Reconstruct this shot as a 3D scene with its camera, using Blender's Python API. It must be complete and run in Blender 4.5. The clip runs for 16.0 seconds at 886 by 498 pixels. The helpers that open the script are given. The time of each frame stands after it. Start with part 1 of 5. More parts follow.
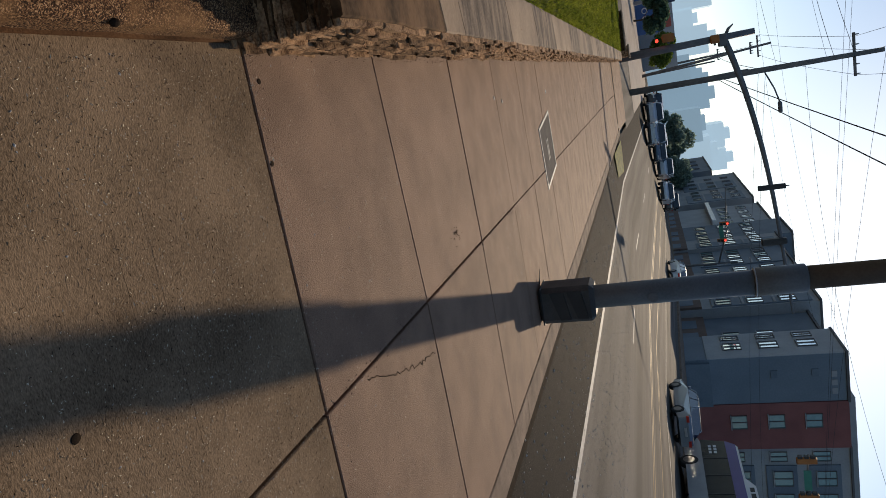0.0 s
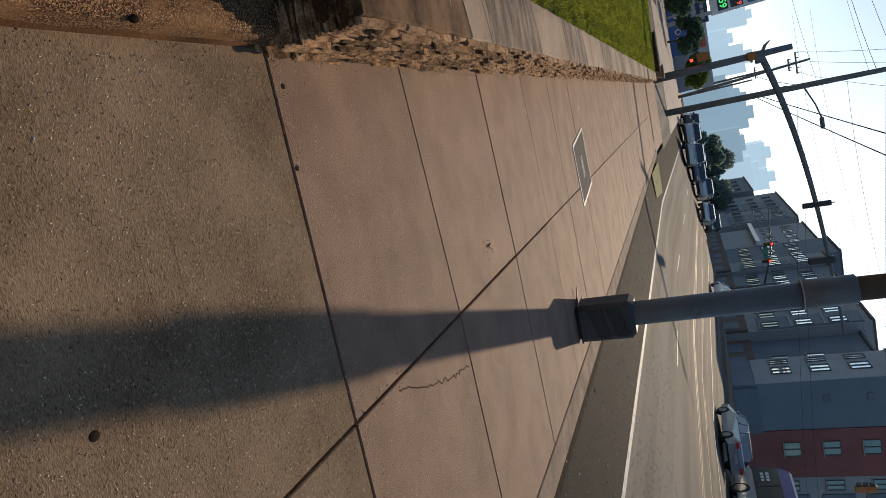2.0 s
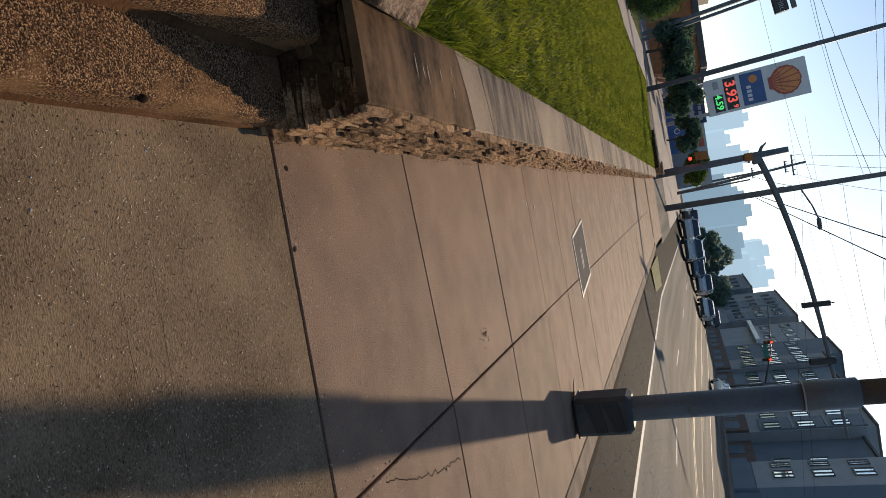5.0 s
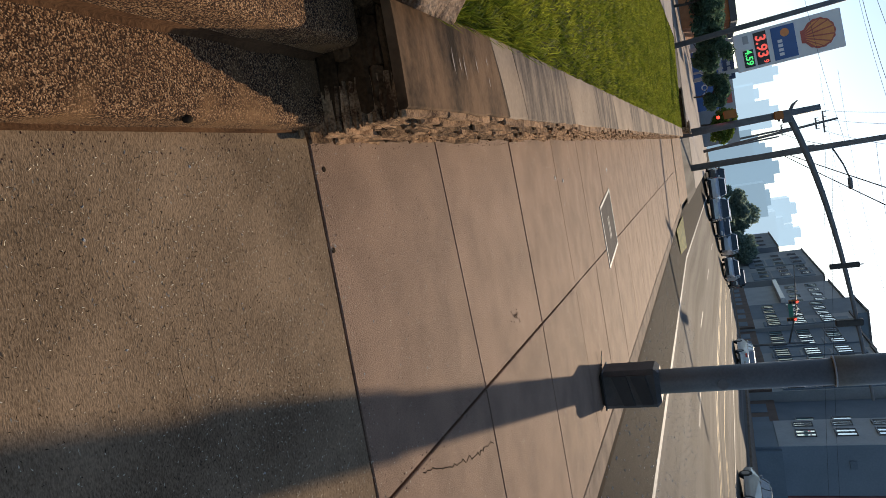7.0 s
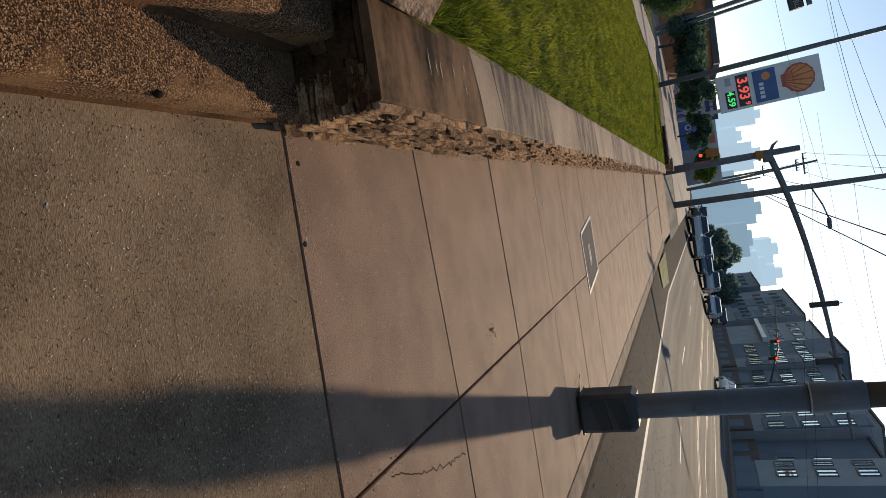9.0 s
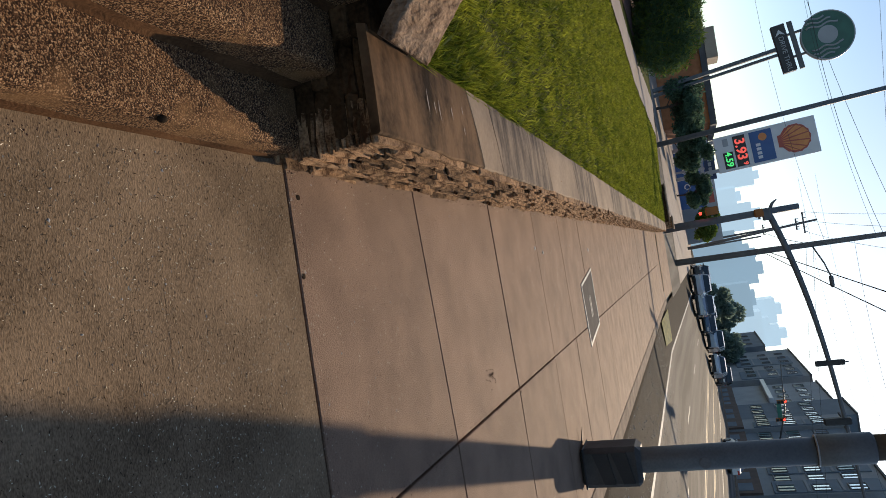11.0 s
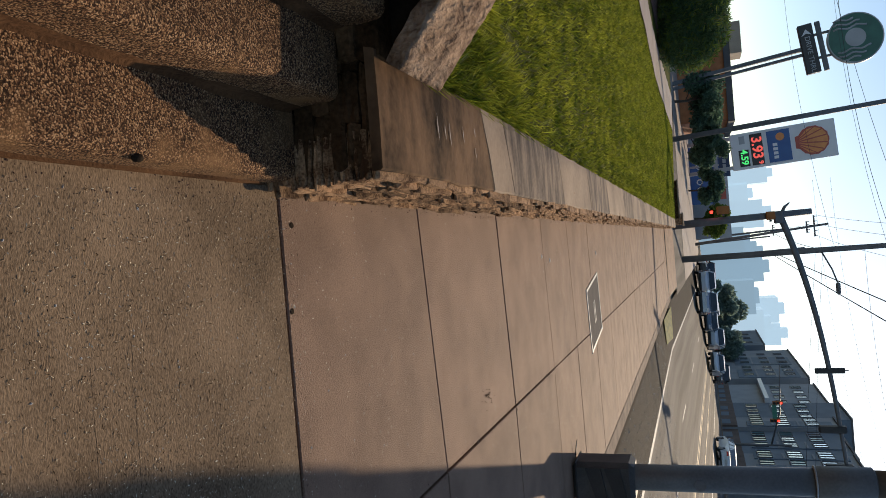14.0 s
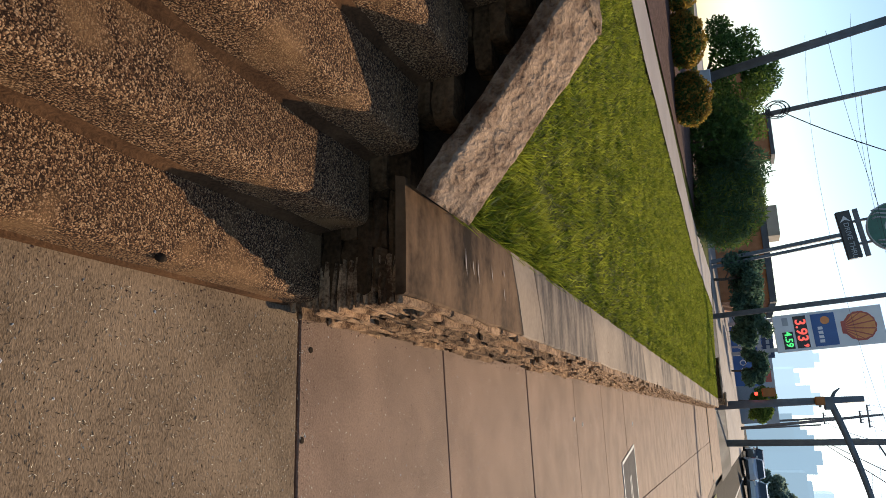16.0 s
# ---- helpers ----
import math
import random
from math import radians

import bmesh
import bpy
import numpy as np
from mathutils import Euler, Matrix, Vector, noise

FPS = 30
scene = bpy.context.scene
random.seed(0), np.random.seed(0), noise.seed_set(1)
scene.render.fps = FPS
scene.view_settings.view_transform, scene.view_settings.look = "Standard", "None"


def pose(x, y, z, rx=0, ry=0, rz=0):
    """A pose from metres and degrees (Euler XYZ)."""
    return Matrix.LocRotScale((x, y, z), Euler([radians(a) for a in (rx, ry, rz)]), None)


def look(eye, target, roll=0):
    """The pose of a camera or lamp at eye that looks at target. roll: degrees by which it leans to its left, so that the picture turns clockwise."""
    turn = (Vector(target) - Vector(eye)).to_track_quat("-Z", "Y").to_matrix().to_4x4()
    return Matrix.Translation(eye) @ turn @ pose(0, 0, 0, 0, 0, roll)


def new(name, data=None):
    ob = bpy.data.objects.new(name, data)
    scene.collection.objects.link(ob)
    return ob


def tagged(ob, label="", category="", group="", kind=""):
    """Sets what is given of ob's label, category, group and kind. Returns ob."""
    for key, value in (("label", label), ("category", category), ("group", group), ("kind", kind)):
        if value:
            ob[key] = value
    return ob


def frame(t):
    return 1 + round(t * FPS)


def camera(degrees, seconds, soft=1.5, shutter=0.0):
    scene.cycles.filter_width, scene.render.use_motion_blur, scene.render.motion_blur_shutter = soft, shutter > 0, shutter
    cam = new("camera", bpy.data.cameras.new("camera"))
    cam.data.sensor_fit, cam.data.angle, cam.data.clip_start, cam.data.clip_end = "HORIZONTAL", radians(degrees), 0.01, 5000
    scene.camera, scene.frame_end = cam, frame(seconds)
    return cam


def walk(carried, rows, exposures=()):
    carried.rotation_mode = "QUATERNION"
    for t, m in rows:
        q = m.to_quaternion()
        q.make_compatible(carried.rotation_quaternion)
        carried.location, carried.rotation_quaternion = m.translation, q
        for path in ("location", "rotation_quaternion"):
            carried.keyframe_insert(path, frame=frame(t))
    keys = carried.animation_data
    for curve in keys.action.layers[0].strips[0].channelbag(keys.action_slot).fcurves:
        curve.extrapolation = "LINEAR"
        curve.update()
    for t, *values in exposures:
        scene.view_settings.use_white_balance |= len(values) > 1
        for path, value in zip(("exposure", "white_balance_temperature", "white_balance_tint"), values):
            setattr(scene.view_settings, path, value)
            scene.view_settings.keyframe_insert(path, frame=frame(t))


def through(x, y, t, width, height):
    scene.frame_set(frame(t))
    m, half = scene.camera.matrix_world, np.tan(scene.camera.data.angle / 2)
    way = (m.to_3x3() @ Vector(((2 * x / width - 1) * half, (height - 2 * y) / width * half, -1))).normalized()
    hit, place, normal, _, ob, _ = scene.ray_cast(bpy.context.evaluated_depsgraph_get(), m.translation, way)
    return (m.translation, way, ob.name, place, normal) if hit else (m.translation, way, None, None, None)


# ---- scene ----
cam = camera(64.8, 16.0, soft=0.85)
PATH = [
    (0, (-0.014, 0.946, 1.432), (0.402, 2.809, 0.835), 83.8),
    (0.5, (-0.047, 0.953, 1.431), (0.487, 2.781, 0.819), 84.3),
    (1, (-0.032, 0.981, 1.423), (0.558, 2.78, 0.778), 84.6),
    (1.5, (0.023, 0.967, 1.434), (0.499, 2.798, 0.786), 82.1),
    (2, (0.104, 0.992, 1.436), (0.423, 2.842, 0.747), 81.7),
    (2.5, (0.14, 0.993, 1.439), (0.319, 2.868, 0.767), 80.6),
    (3, (0.149, 1.008, 1.435), (0.289, 2.884, 0.756), 81.7),
    (3.5, (0.154, 1.018, 1.439), (0.287, 2.906, 0.792), 82.1),
    (4, (0.148, 1.02, 1.443), (0.277, 2.915, 0.817), 81.8),
    (4.5, (0.132, 1.017, 1.443), (0.243, 2.91, 0.808), 81.5),
    (4.7, (0.124, 1.015, 1.443), (0.213, 2.905, 0.795), 81.4),
    (6.8, (-0.076, 1.016, 1.41), (0.053, 2.874, 0.683), 82.8),
    (7, (-0.072, 1.022, 1.399), (0.116, 2.876, 0.672), 82.5),
    (7.5, (-0.038, 0.99, 1.41), (0.235, 2.846, 0.716), 81.7),
    (8, (-0.015, 0.996, 1.421), (0.288, 2.841, 0.712), 82.9),
    (8.5, (0.026, 1.002, 1.43), (0.259, 2.868, 0.749), 83.7),
    (9, (0.078, 1.007, 1.439), (0.179, 2.886, 0.763), 82.8),
    (9.2, (0.093, 1.007, 1.443), (0.131, 2.896, 0.787), 82.0),
    (11.5, (0.2, 0.977, 1.451), (0.126, 2.863, 0.789), 81.3),
    (12, (0.209, 0.968, 1.457), (0.096, 2.848, 0.785), 81.4),
    (12.5, (0.185, 0.993, 1.447), (-0.031, 2.855, 0.75), 81.3),
    (13, (0.139, 1.037, 1.44), (-0.029, 2.891, 0.709), 83.3),
    (13.5, (0.014, 1.148, 1.434), (-0.044, 3.017, 0.724), 83.8),
    (14, (-0.063, 1.184, 1.426), (-0.067, 3.064, 0.743), 85.6),
    (14.5, (-0.076, 1.18, 1.425), (-0.146, 3.044, 0.704), 85.0),
    (15, (-0.027, 1.209, 1.436), (-0.288, 3.057, 0.716), 83.8),
    (15.5, (0.023, 1.241, 1.444), (-0.367, 3.06, 0.71), 84.0),
    (16, (0.058, 1.255, 1.442), (-0.418, 3.052, 0.703), 83.5),
]
walk(cam, [(t, look(eye, target, roll)) for t, eye, target, roll in PATH],
     [(0.0, -0.3), (1.5, -0.12), (3.2, -0.02), (4.0, -0.12), (7.0, 0.14), (7.8, 0.13), (8.6, 0.02), (9.0, -0.11), (11.8, 0.1), (13.5, 0.12), (14.4, -0.08), (15.2, 0.25), (16.0, 0.42)])

# ---- world, sun ----
SUN_AZ, SUN_EL = 0.292, radians(23.5)
world = bpy.data.worlds.new("sky")
scene.world = world
world.use_nodes = True
wn = world.node_tree.nodes
sky = wn.new("ShaderNodeTexSky")
sky.sky_type = "NISHITA"
sky.sun_disc = False
sky.sun_elevation, sky.sun_rotation = SUN_EL, SUN_AZ
sky.dust_density, sky.air_density, sky.ozone_density = 0.4, 1.0, 2.5
wn["Background"].inputs[1].default_value = 0.125
world.node_tree.links.new(sky.outputs[0], wn["Background"].inputs[0])
sun = new("sun", bpy.data.lights.new("sun", "SUN"))
sun.data.energy, sun.data.angle, sun.data.color = 4.15, radians(0.6), (1.0, 0.80, 0.57)
SUN_DIR = Vector((math.sin(SUN_AZ) * math.cos(SUN_EL), math.cos(SUN_AZ) * math.cos(SUN_EL), math.sin(SUN_EL)))
sun.matrix_world = look((0, 0, 30), Vector((0, 0, 30)) - SUN_DIR)


# ---- materials ----
def mat(name, a, b, rough=0.8, scale=3.0, fine=60.0, bump=0.2, metal=0.0, spread=0.0, dist=0.01, spec=0.5, mixfine=0.35, stretch=(1.0, 1.0, 1.0), edge=0.14, grain=(1.0, 1.0, 1.0)):
    """Two colours mixed by a coarse and a fine noise, with fine relief; spread varies separate objects."""
    m = bpy.data.materials.new(name)
    m.use_nodes = True
    n, l = m.node_tree.nodes, m.node_tree.links
    p = n["Principled BSDF"]
    p.inputs["Roughness"].default_value, p.inputs["Metallic"].default_value = rough, metal
    p.inputs["Specular IOR Level"].default_value = spec
    pos = n.new("ShaderNodeNewGeometry").outputs["Position"]
    n1, n2 = n.new("ShaderNodeTexNoise"), n.new("ShaderNodeTexNoise")
    for t, s, d in ((n1, scale, 5), (n2, fine, 3)):
        t.inputs["Scale"].default_value, t.inputs["Detail"].default_value = s, d
        vm = n.new("ShaderNodeVectorMath")
        vm.operation = "MULTIPLY"
        vm.inputs[1].default_value = stretch if t is n1 else grain
        l.new(pos, vm.inputs[0])
        l.new(vm.outputs[0], t.inputs["Vector"])
    mix = n.new("ShaderNodeMath")
    mix.operation = "MULTIPLY_ADD"
    mix.inputs[1].default_value = mixfine
    l.new(n2.outputs[0], mix.inputs[0])
    k = n.new("ShaderNodeMath")
    k.operation = "MULTIPLY"
    k.inputs[1].default_value = 1 - mixfine
    l.new(n1.outputs[0], k.inputs[0])
    l.new(k.outputs[0], mix.inputs[2])
    ramp = n.new("ShaderNodeValToRGB")
    ramp.color_ramp.elements[0].position, ramp.color_ramp.elements[1].position = 0.5 - edge, 0.5 + edge
    ramp.color_ramp.elements[0].color, ramp.color_ramp.elements[1].color = (*a, 1), (*b, 1)
    l.new(mix.outputs[0], ramp.inputs[0])
    out = ramp.outputs[0]
    if spread:
        hsv = n.new("ShaderNodeHueSaturation")
        info, mr = n.new("ShaderNodeObjectInfo"), n.new("ShaderNodeMapRange")
        mr.inputs[3].default_value, mr.inputs[4].default_value = 1 - spread, 1 + spread
        l.new(info.outputs["Random"], mr.inputs[0])
        l.new(mr.outputs[0], hsv.inputs["Value"])
        l.new(out, hsv.inputs["Color"])
        out = hsv.outputs[0]
    l.new(out, p.inputs["Base Color"])
    if bump:
        bp = n.new("ShaderNodeBump")
        bp.inputs["Strength"].default_value, bp.inputs["Distance"].default_value = bump, dist
        l.new(n2.outputs[0], bp.inputs["Height"])
        l.new(bp.outputs[0], p.inputs["Normal"])
    return m


def pebbles(name, stone_a, stone_b, matrix, size=90.0, bump=0.8, dist=0.008, amount=0.5, spec=0.2):
    """Exposed aggregate: rounded stones of mixed colours in a matrix of cement."""
    m = bpy.data.materials.new(name)
    m.use_nodes = True
    n, l = m.node_tree.nodes, m.node_tree.links
    p = n["Principled BSDF"]
    p.inputs["Roughness"].default_value = 0.85
    p.inputs["Specular IOR Level"].default_value = spec
    pos = n.new("ShaderNodeNewGeometry").outputs["Position"]
    v, ns = n.new("ShaderNodeTexVoronoi"), n.new("ShaderNodeTexNoise")
    v.inputs["Scale"].default_value = size
    ns.inputs["Scale"].default_value = 2.2
    ns.inputs["Detail"].default_value = 6
    l.new(pos, v.inputs["Vector"])
    l.new(pos, ns.inputs["Vector"])
    sep = n.new("ShaderNodeSeparateColor")
    l.new(v.outputs["Color"], sep.inputs[0])
    r1 = n.new("ShaderNodeValToRGB")
    r1.color_ramp.elements[0].color, r1.color_ramp.elements[1].color = (*stone_a, 1), (*stone_b, 1)
    l.new(sep.outputs[0], r1.inputs[0])
    r2 = n.new("ShaderNodeValToRGB")
    r2.color_ramp.elements[0].position, r2.color_ramp.elements[1].position = amount - 0.12, amount + 0.12
    r2.color_ramp.elements[0].color, r2.color_ramp.elements[1].color = (0, 0, 0, 1), (1, 1, 1, 1)
    add = n.new("ShaderNodeMath")
    add.operation = "MULTIPLY_ADD"
    add.inputs[1].default_value = 0.5
    l.new(ns.outputs[0], add.inputs[0])
    l.new(v.outputs["Distance"], add.inputs[2])
    sub = n.new("ShaderNodeMath")
    sub.operation = "SUBTRACT"
    sub.inputs[1].default_value = 0.2
    l.new(add.outputs[0], sub.inputs[0])
    l.new(sub.outputs[0], r2.inputs[0])
    mx = n.new("ShaderNodeMix")
    mx.data_type = "RGBA"
    l.new(r2.outputs[0], mx.inputs[0])
    l.new(r1.outputs[0], mx.inputs[6])
    mx.inputs[7].default_value = (*matrix, 1)
    l.new(mx.outputs[2], p.inputs["Base Color"])
    bp = n.new("ShaderNodeBump")
    bp.invert = True
    bp.inputs["Strength"].default_value, bp.inputs["Distance"].default_value = bump, dist
    l.new(v.outputs["Distance"], bp.inputs["Height"])
    l.new(bp.outputs[0], p.inputs["Normal"])
    return m


def worn_aggregate(name, tones, gap, cement, size=115.0):
    """Weathered washed concrete: flaked stones of mixed tones with dark gaps, smeared over with cement in patches."""
    m = bpy.data.materials.new(name)
    m.use_nodes = True
    n, l = m.node_tree.nodes, m.node_tree.links
    p = n["Principled BSDF"]
    p.inputs["Roughness"].default_value, p.inputs["Specular IOR Level"].default_value = 0.9, 0.15
    pos = n.new("ShaderNodeNewGeometry").outputs["Position"]
    warp, coarse, v = n.new("ShaderNodeTexNoise"), n.new("ShaderNodeTexNoise"), n.new("ShaderNodeTexVoronoi")
    warp.inputs["Scale"].default_value, warp.inputs["Detail"].default_value = 150, 2
    coarse.inputs["Scale"].default_value, coarse.inputs["Detail"].default_value = 4.5, 7
    l.new(pos, warp.inputs["Vector"])
    l.new(pos, coarse.inputs["Vector"])
    add = n.new("ShaderNodeVectorMath")
    add.operation = "MULTIPLY_ADD"
    add.inputs[1].default_value = (0.009, 0.009, 0.009)
    l.new(warp.outputs["Color"], add.inputs[0])
    l.new(pos, add.inputs[2])
    v.inputs["Scale"].default_value = size
    l.new(add.outputs[0], v.inputs["Vector"])
    sep = n.new("ShaderNodeSeparateColor")
    l.new(v.outputs["Color"], sep.inputs[0])
    ramp = n.new("ShaderNodeValToRGB")
    while len(ramp.color_ramp.elements) < len(tones):
        ramp.color_ramp.elements.new(0.5)
    for k, c in enumerate(tones):
        ramp.color_ramp.elements[k].position, ramp.color_ramp.elements[k].color = k / (len(tones) - 1), (*c, 1)
    l.new(sep.outputs[0], ramp.inputs[0])
    def blend(fac_from, lo, hi, a, colour):
        r, mx = n.new("ShaderNodeMapRange"), n.new("ShaderNodeMix")
        r.inputs[1].default_value, r.inputs[2].default_value = lo, hi
        mx.data_type = "RGBA"
        l.new(fac_from, r.inputs[0])
        l.new(r.outputs[0], mx.inputs[0])
        l.new(a, mx.inputs[6])
        mx.inputs[7].default_value = (*colour, 1)
        return mx.outputs[2]
    c = blend(v.outputs["Distance"], 0.42, 0.66, ramp.outputs[0], gap)
    c = blend(coarse.outputs[0], 0.54, 0.74, c, cement)
    l.new(c, p.inputs["Base Color"])
    bp = n.new("ShaderNodeBump")
    bp.invert = True
    bp.inputs["Strength"].default_value, bp.inputs["Distance"].default_value = 0.45, 0.005
    l.new(v.outputs["Distance"], bp.inputs["Height"])
    l.new(bp.outputs[0], p.inputs["Normal"])
    return m


def leafy(name, a, b, scale=3.0, through=0.45, edge=0.14, vary=0.35):
    """Thin leaves and blades that let the low sun shine through."""
    m = mat(name, a, b, 0.7, scale, 30, 0.0, spec=0.15, edge=edge)
    n, l = m.node_tree.nodes, m.node_tree.links
    tr, mx = n.new("ShaderNodeBsdfTranslucent"), n.new("ShaderNodeMixShader")
    mx.inputs[0].default_value = through
    p = n["Principled BSDF"]
    base = p.inputs["Base Color"].links[0].from_socket
    hsv, geo, mr = n.new("ShaderNodeHueSaturation"), n.new("ShaderNodeNewGeometry"), n.new("ShaderNodeMapRange")
    mr.inputs[3].default_value, mr.inputs[4].default_value = 1 - vary, 1 + vary
    l.new(geo.outputs["Random Per Island"], mr.inputs[0])
    l.new(mr.outputs[0], hsv.inputs["Value"])
    l.new(base, hsv.inputs["Color"])
    l.new(hsv.outputs[0], p.inputs["Base Color"])
    l.new(hsv.outputs[0], tr.inputs["Color"])
    l.new(p.outputs[0], mx.inputs[1])
    l.new(tr.outputs[0], mx.inputs[2])
    l.new(mx.outputs[0], n["Material Output"].inputs["Surface"])
    return m


def glow(name, colour, strength):
    m = bpy.data.materials.new(name)
    m.use_nodes = True
    p = m.node_tree.nodes["Principled BSDF"]
    p.inputs["Base Color"].default_value = (*[c * 0.3 for c in colour], 1)
    p.inputs["Emission Color"].default_value, p.inputs["Emission Strength"].default_value = (*colour, 1), strength
    return m


M_SLAB = mat("tan_concrete", (0.178, 0.105, 0.066), (0.318, 0.196, 0.126), 0.82, 2.4, 150, 0.65, spread=0.09, dist=0.005, spec=0.2, mixfine=0.52, edge=0.13)
M_ROUGH = mat("worn_aggregate_concrete", (0.112, 0.075, 0.044), (0.306, 0.213, 0.131), 0.92, 2.6, 290, 0.6, spread=0.03, dist=0.003, spec=0.12, mixfine=0.6, edge=0.13, grain=(0.45, 1.0, 1.0))
M_BED = mat("joint_dirt", (0.022, 0.015, 0.01), (0.045, 0.031, 0.02), 0.95, 8, spec=0.03)
M_STEP = worn_aggregate("pebble_concrete", [(0.055, 0.024, 0.011), (0.16, 0.076, 0.033), (0.33, 0.18, 0.083), (0.52, 0.32, 0.17)], (0.026, 0.012, 0.005), (0.25, 0.132, 0.056), 215.0)
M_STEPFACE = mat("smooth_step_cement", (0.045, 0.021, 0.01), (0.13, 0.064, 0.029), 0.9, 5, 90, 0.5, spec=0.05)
M_STONE = mat("ledge_stone", (0.07, 0.034, 0.016), (0.38, 0.23, 0.125), 0.9, 14, 110, 0.9, spread=0.5, dist=0.008, spec=0.08, edge=0.1)
M_CAP = mat("flag_capstone", (0.20, 0.135, 0.085), (0.37, 0.262, 0.17), 0.8, 1.8, 30, 0.4, spread=0.10, dist=0.008, spec=0.2, mixfine=0.25, edge=0.14)
M_CAPGREY = mat("streaked_capstone", (0.085, 0.06, 0.045), (0.31, 0.225, 0.155), 0.85, 9, 40, 0.6, spread=0.08, dist=0.008, spec=0.15, mixfine=0.2, edge=0.12, stretch=(0.35, 1.3, 1.0))
M_CHEEK = mat("chiselled_capstone", (0.12, 0.068, 0.04), (0.395, 0.265, 0.17), 0.88, 9, 45, 1.0, dist=0.03, spec=0.1, edge=0.12, grain=(1.0, 0.5, 1.0))
# Mortar colour taken near black to stand for shade between the stones.
M_SHADEMORTAR = mat("mortar", (0.012, 0.008, 0.006), (0.03, 0.02, 0.013), 0.95, 8, 60, 0.6, spec=0.05)
M_KERB = mat("kerb_concrete", (0.15, 0.108, 0.078), (0.285, 0.21, 0.155), 0.88, 3.5, 90, 0.7, spread=0.08, spec=0.12, edge=0.13)
M_ASPHALT = pebbles("dark_asphalt", (0.012, 0.01, 0.009), (0.095, 0.08, 0.068), (0.022, 0.019, 0.016), 90, 0.5, 0.006, 0.46, 0.03)
M_LANE = mat("worn_asphalt", (0.062, 0.055, 0.047), (0.165, 0.146, 0.125), 0.88, 1.0, 70, 0.5, dist=0.006, spec=0.12, mixfine=0.2, stretch=(1.0, 0.03, 1.0), edge=0.1)
M_WHITE = mat("white_road_paint", (0.33, 0.315, 0.29), (0.52, 0.5, 0.47), 0.7, 6, 80, 0.2, spec=0.2)
M_YELLOW = mat("yellow_road_paint", (0.23, 0.145, 0.05), (0.33, 0.215, 0.08), 0.7, 6, 80, 0.2, spec=0.2)
M_SOIL = mat("soil", (0.05, 0.058, 0.012), (0.10, 0.105, 0.022), 0.95, 5, 60, 0.6, spec=0.03)
M_GRASS = leafy("grass", (0.062, 0.10, 0.008), (0.365, 0.375, 0.042), 5, 0.45, 0.13, 0.5)
M_PATH = mat("pale_path", (0.281, 0.226, 0.187), (0.359, 0.296, 0.25), 0.85, 1, 60, 0.2)
M_MULCH = mat("red_mulch", (0.0624, 0.0351, 0.0273), (0.156, 0.0936, 0.0702), 0.95, 12, 50, 0.9, spec=0.05)
M_GROUND = mat("far_ground", (0.10, 0.10, 0.09), (0.18, 0.17, 0.15), 0.85, 0.15, 4, 0.1)
M_STEEL = mat("galvanised_grey_steel", (0.105, 0.106, 0.106), (0.158, 0.158, 0.156), 0.55, 2.5, 40, 0.1, metal=0.2)
M_DARKSTEEL = mat("dark_steel", (0.11, 0.12, 0.13), (0.165, 0.175, 0.185), 0.6, 3, 50, 0.1, spec=0.25)
M_BOX = mat("black_plastic", (0.012, 0.012, 0.013), (0.03, 0.03, 0.03), 0.55, 4, 60, 0.15)
M_BOXGREY = mat("grey_base_cover", (0.055, 0.053, 0.05), (0.10, 0.096, 0.09), 0.65, 4, 60, 0.2, spec=0.3)
M_WOOD = mat("creosoted_pole", (0.125, 0.122, 0.12), (0.20, 0.19, 0.18), 0.9, 2, 60, 0.5, spec=0.2)
M_CABLE = mat("cable_black", (0.012, 0.012, 0.014), (0.03, 0.03, 0.03), 0.6, 4)
M_COVER = mat("cover_composite", (0.078, 0.0702, 0.0663), (0.109, 0.0975, 0.0897), 0.9, 5, 120, 0.4, spec=0.1)
M_RIM = mat("cover_rim", (0.351, 0.328, 0.296), (0.484, 0.452, 0.406), 0.6, 5)
M_LEAF = leafy("dark_leaf", (0.038, 0.082, 0.02), (0.095, 0.16, 0.04))
M_LEAFLIGHT = leafy("light_leaf", (0.07, 0.13, 0.025), (0.17, 0.22, 0.045))
M_LEAFRED = leafy("bronze_leaf", (0.18, 0.11, 0.02), (0.36, 0.24, 0.05), 5, 0.55)
M_NEEDLE = leafy("needle_leaf", (0.042, 0.098, 0.055), (0.115, 0.18, 0.075), 2)
M_TRUNK = mat("bark", (0.06, 0.045, 0.035), (0.12, 0.09, 0.07), 0.9, 8, 40, 0.6)
M_GLASS = mat("window_glass", (0.03, 0.05, 0.06), (0.05, 0.08, 0.09), 0.05, 0.5, 3, 0.0, spec=1.0)
# Near-white, part-metallic base sets the bright sky reflection into the panes.
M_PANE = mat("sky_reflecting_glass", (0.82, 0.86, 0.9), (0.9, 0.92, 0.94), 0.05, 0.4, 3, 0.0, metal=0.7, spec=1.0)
M_GREY = mat("light_grey_cladding", (0.30, 0.32, 0.34), (0.38, 0.40, 0.42), 0.8, 0.4, 6, 0.1)
# Slate blue of the wall, lifted further by haze mixed into the colour.
M_SLATE = mat("hazed_slate_cladding", (0.11, 0.15, 0.195), (0.15, 0.195, 0.245), 0.7, 0.3, 6, 0.1)
M_RED = mat("red_brick_cladding", (0.17, 0.06, 0.06), (0.23, 0.085, 0.08), 0.8, 0.5, 12, 0.2)
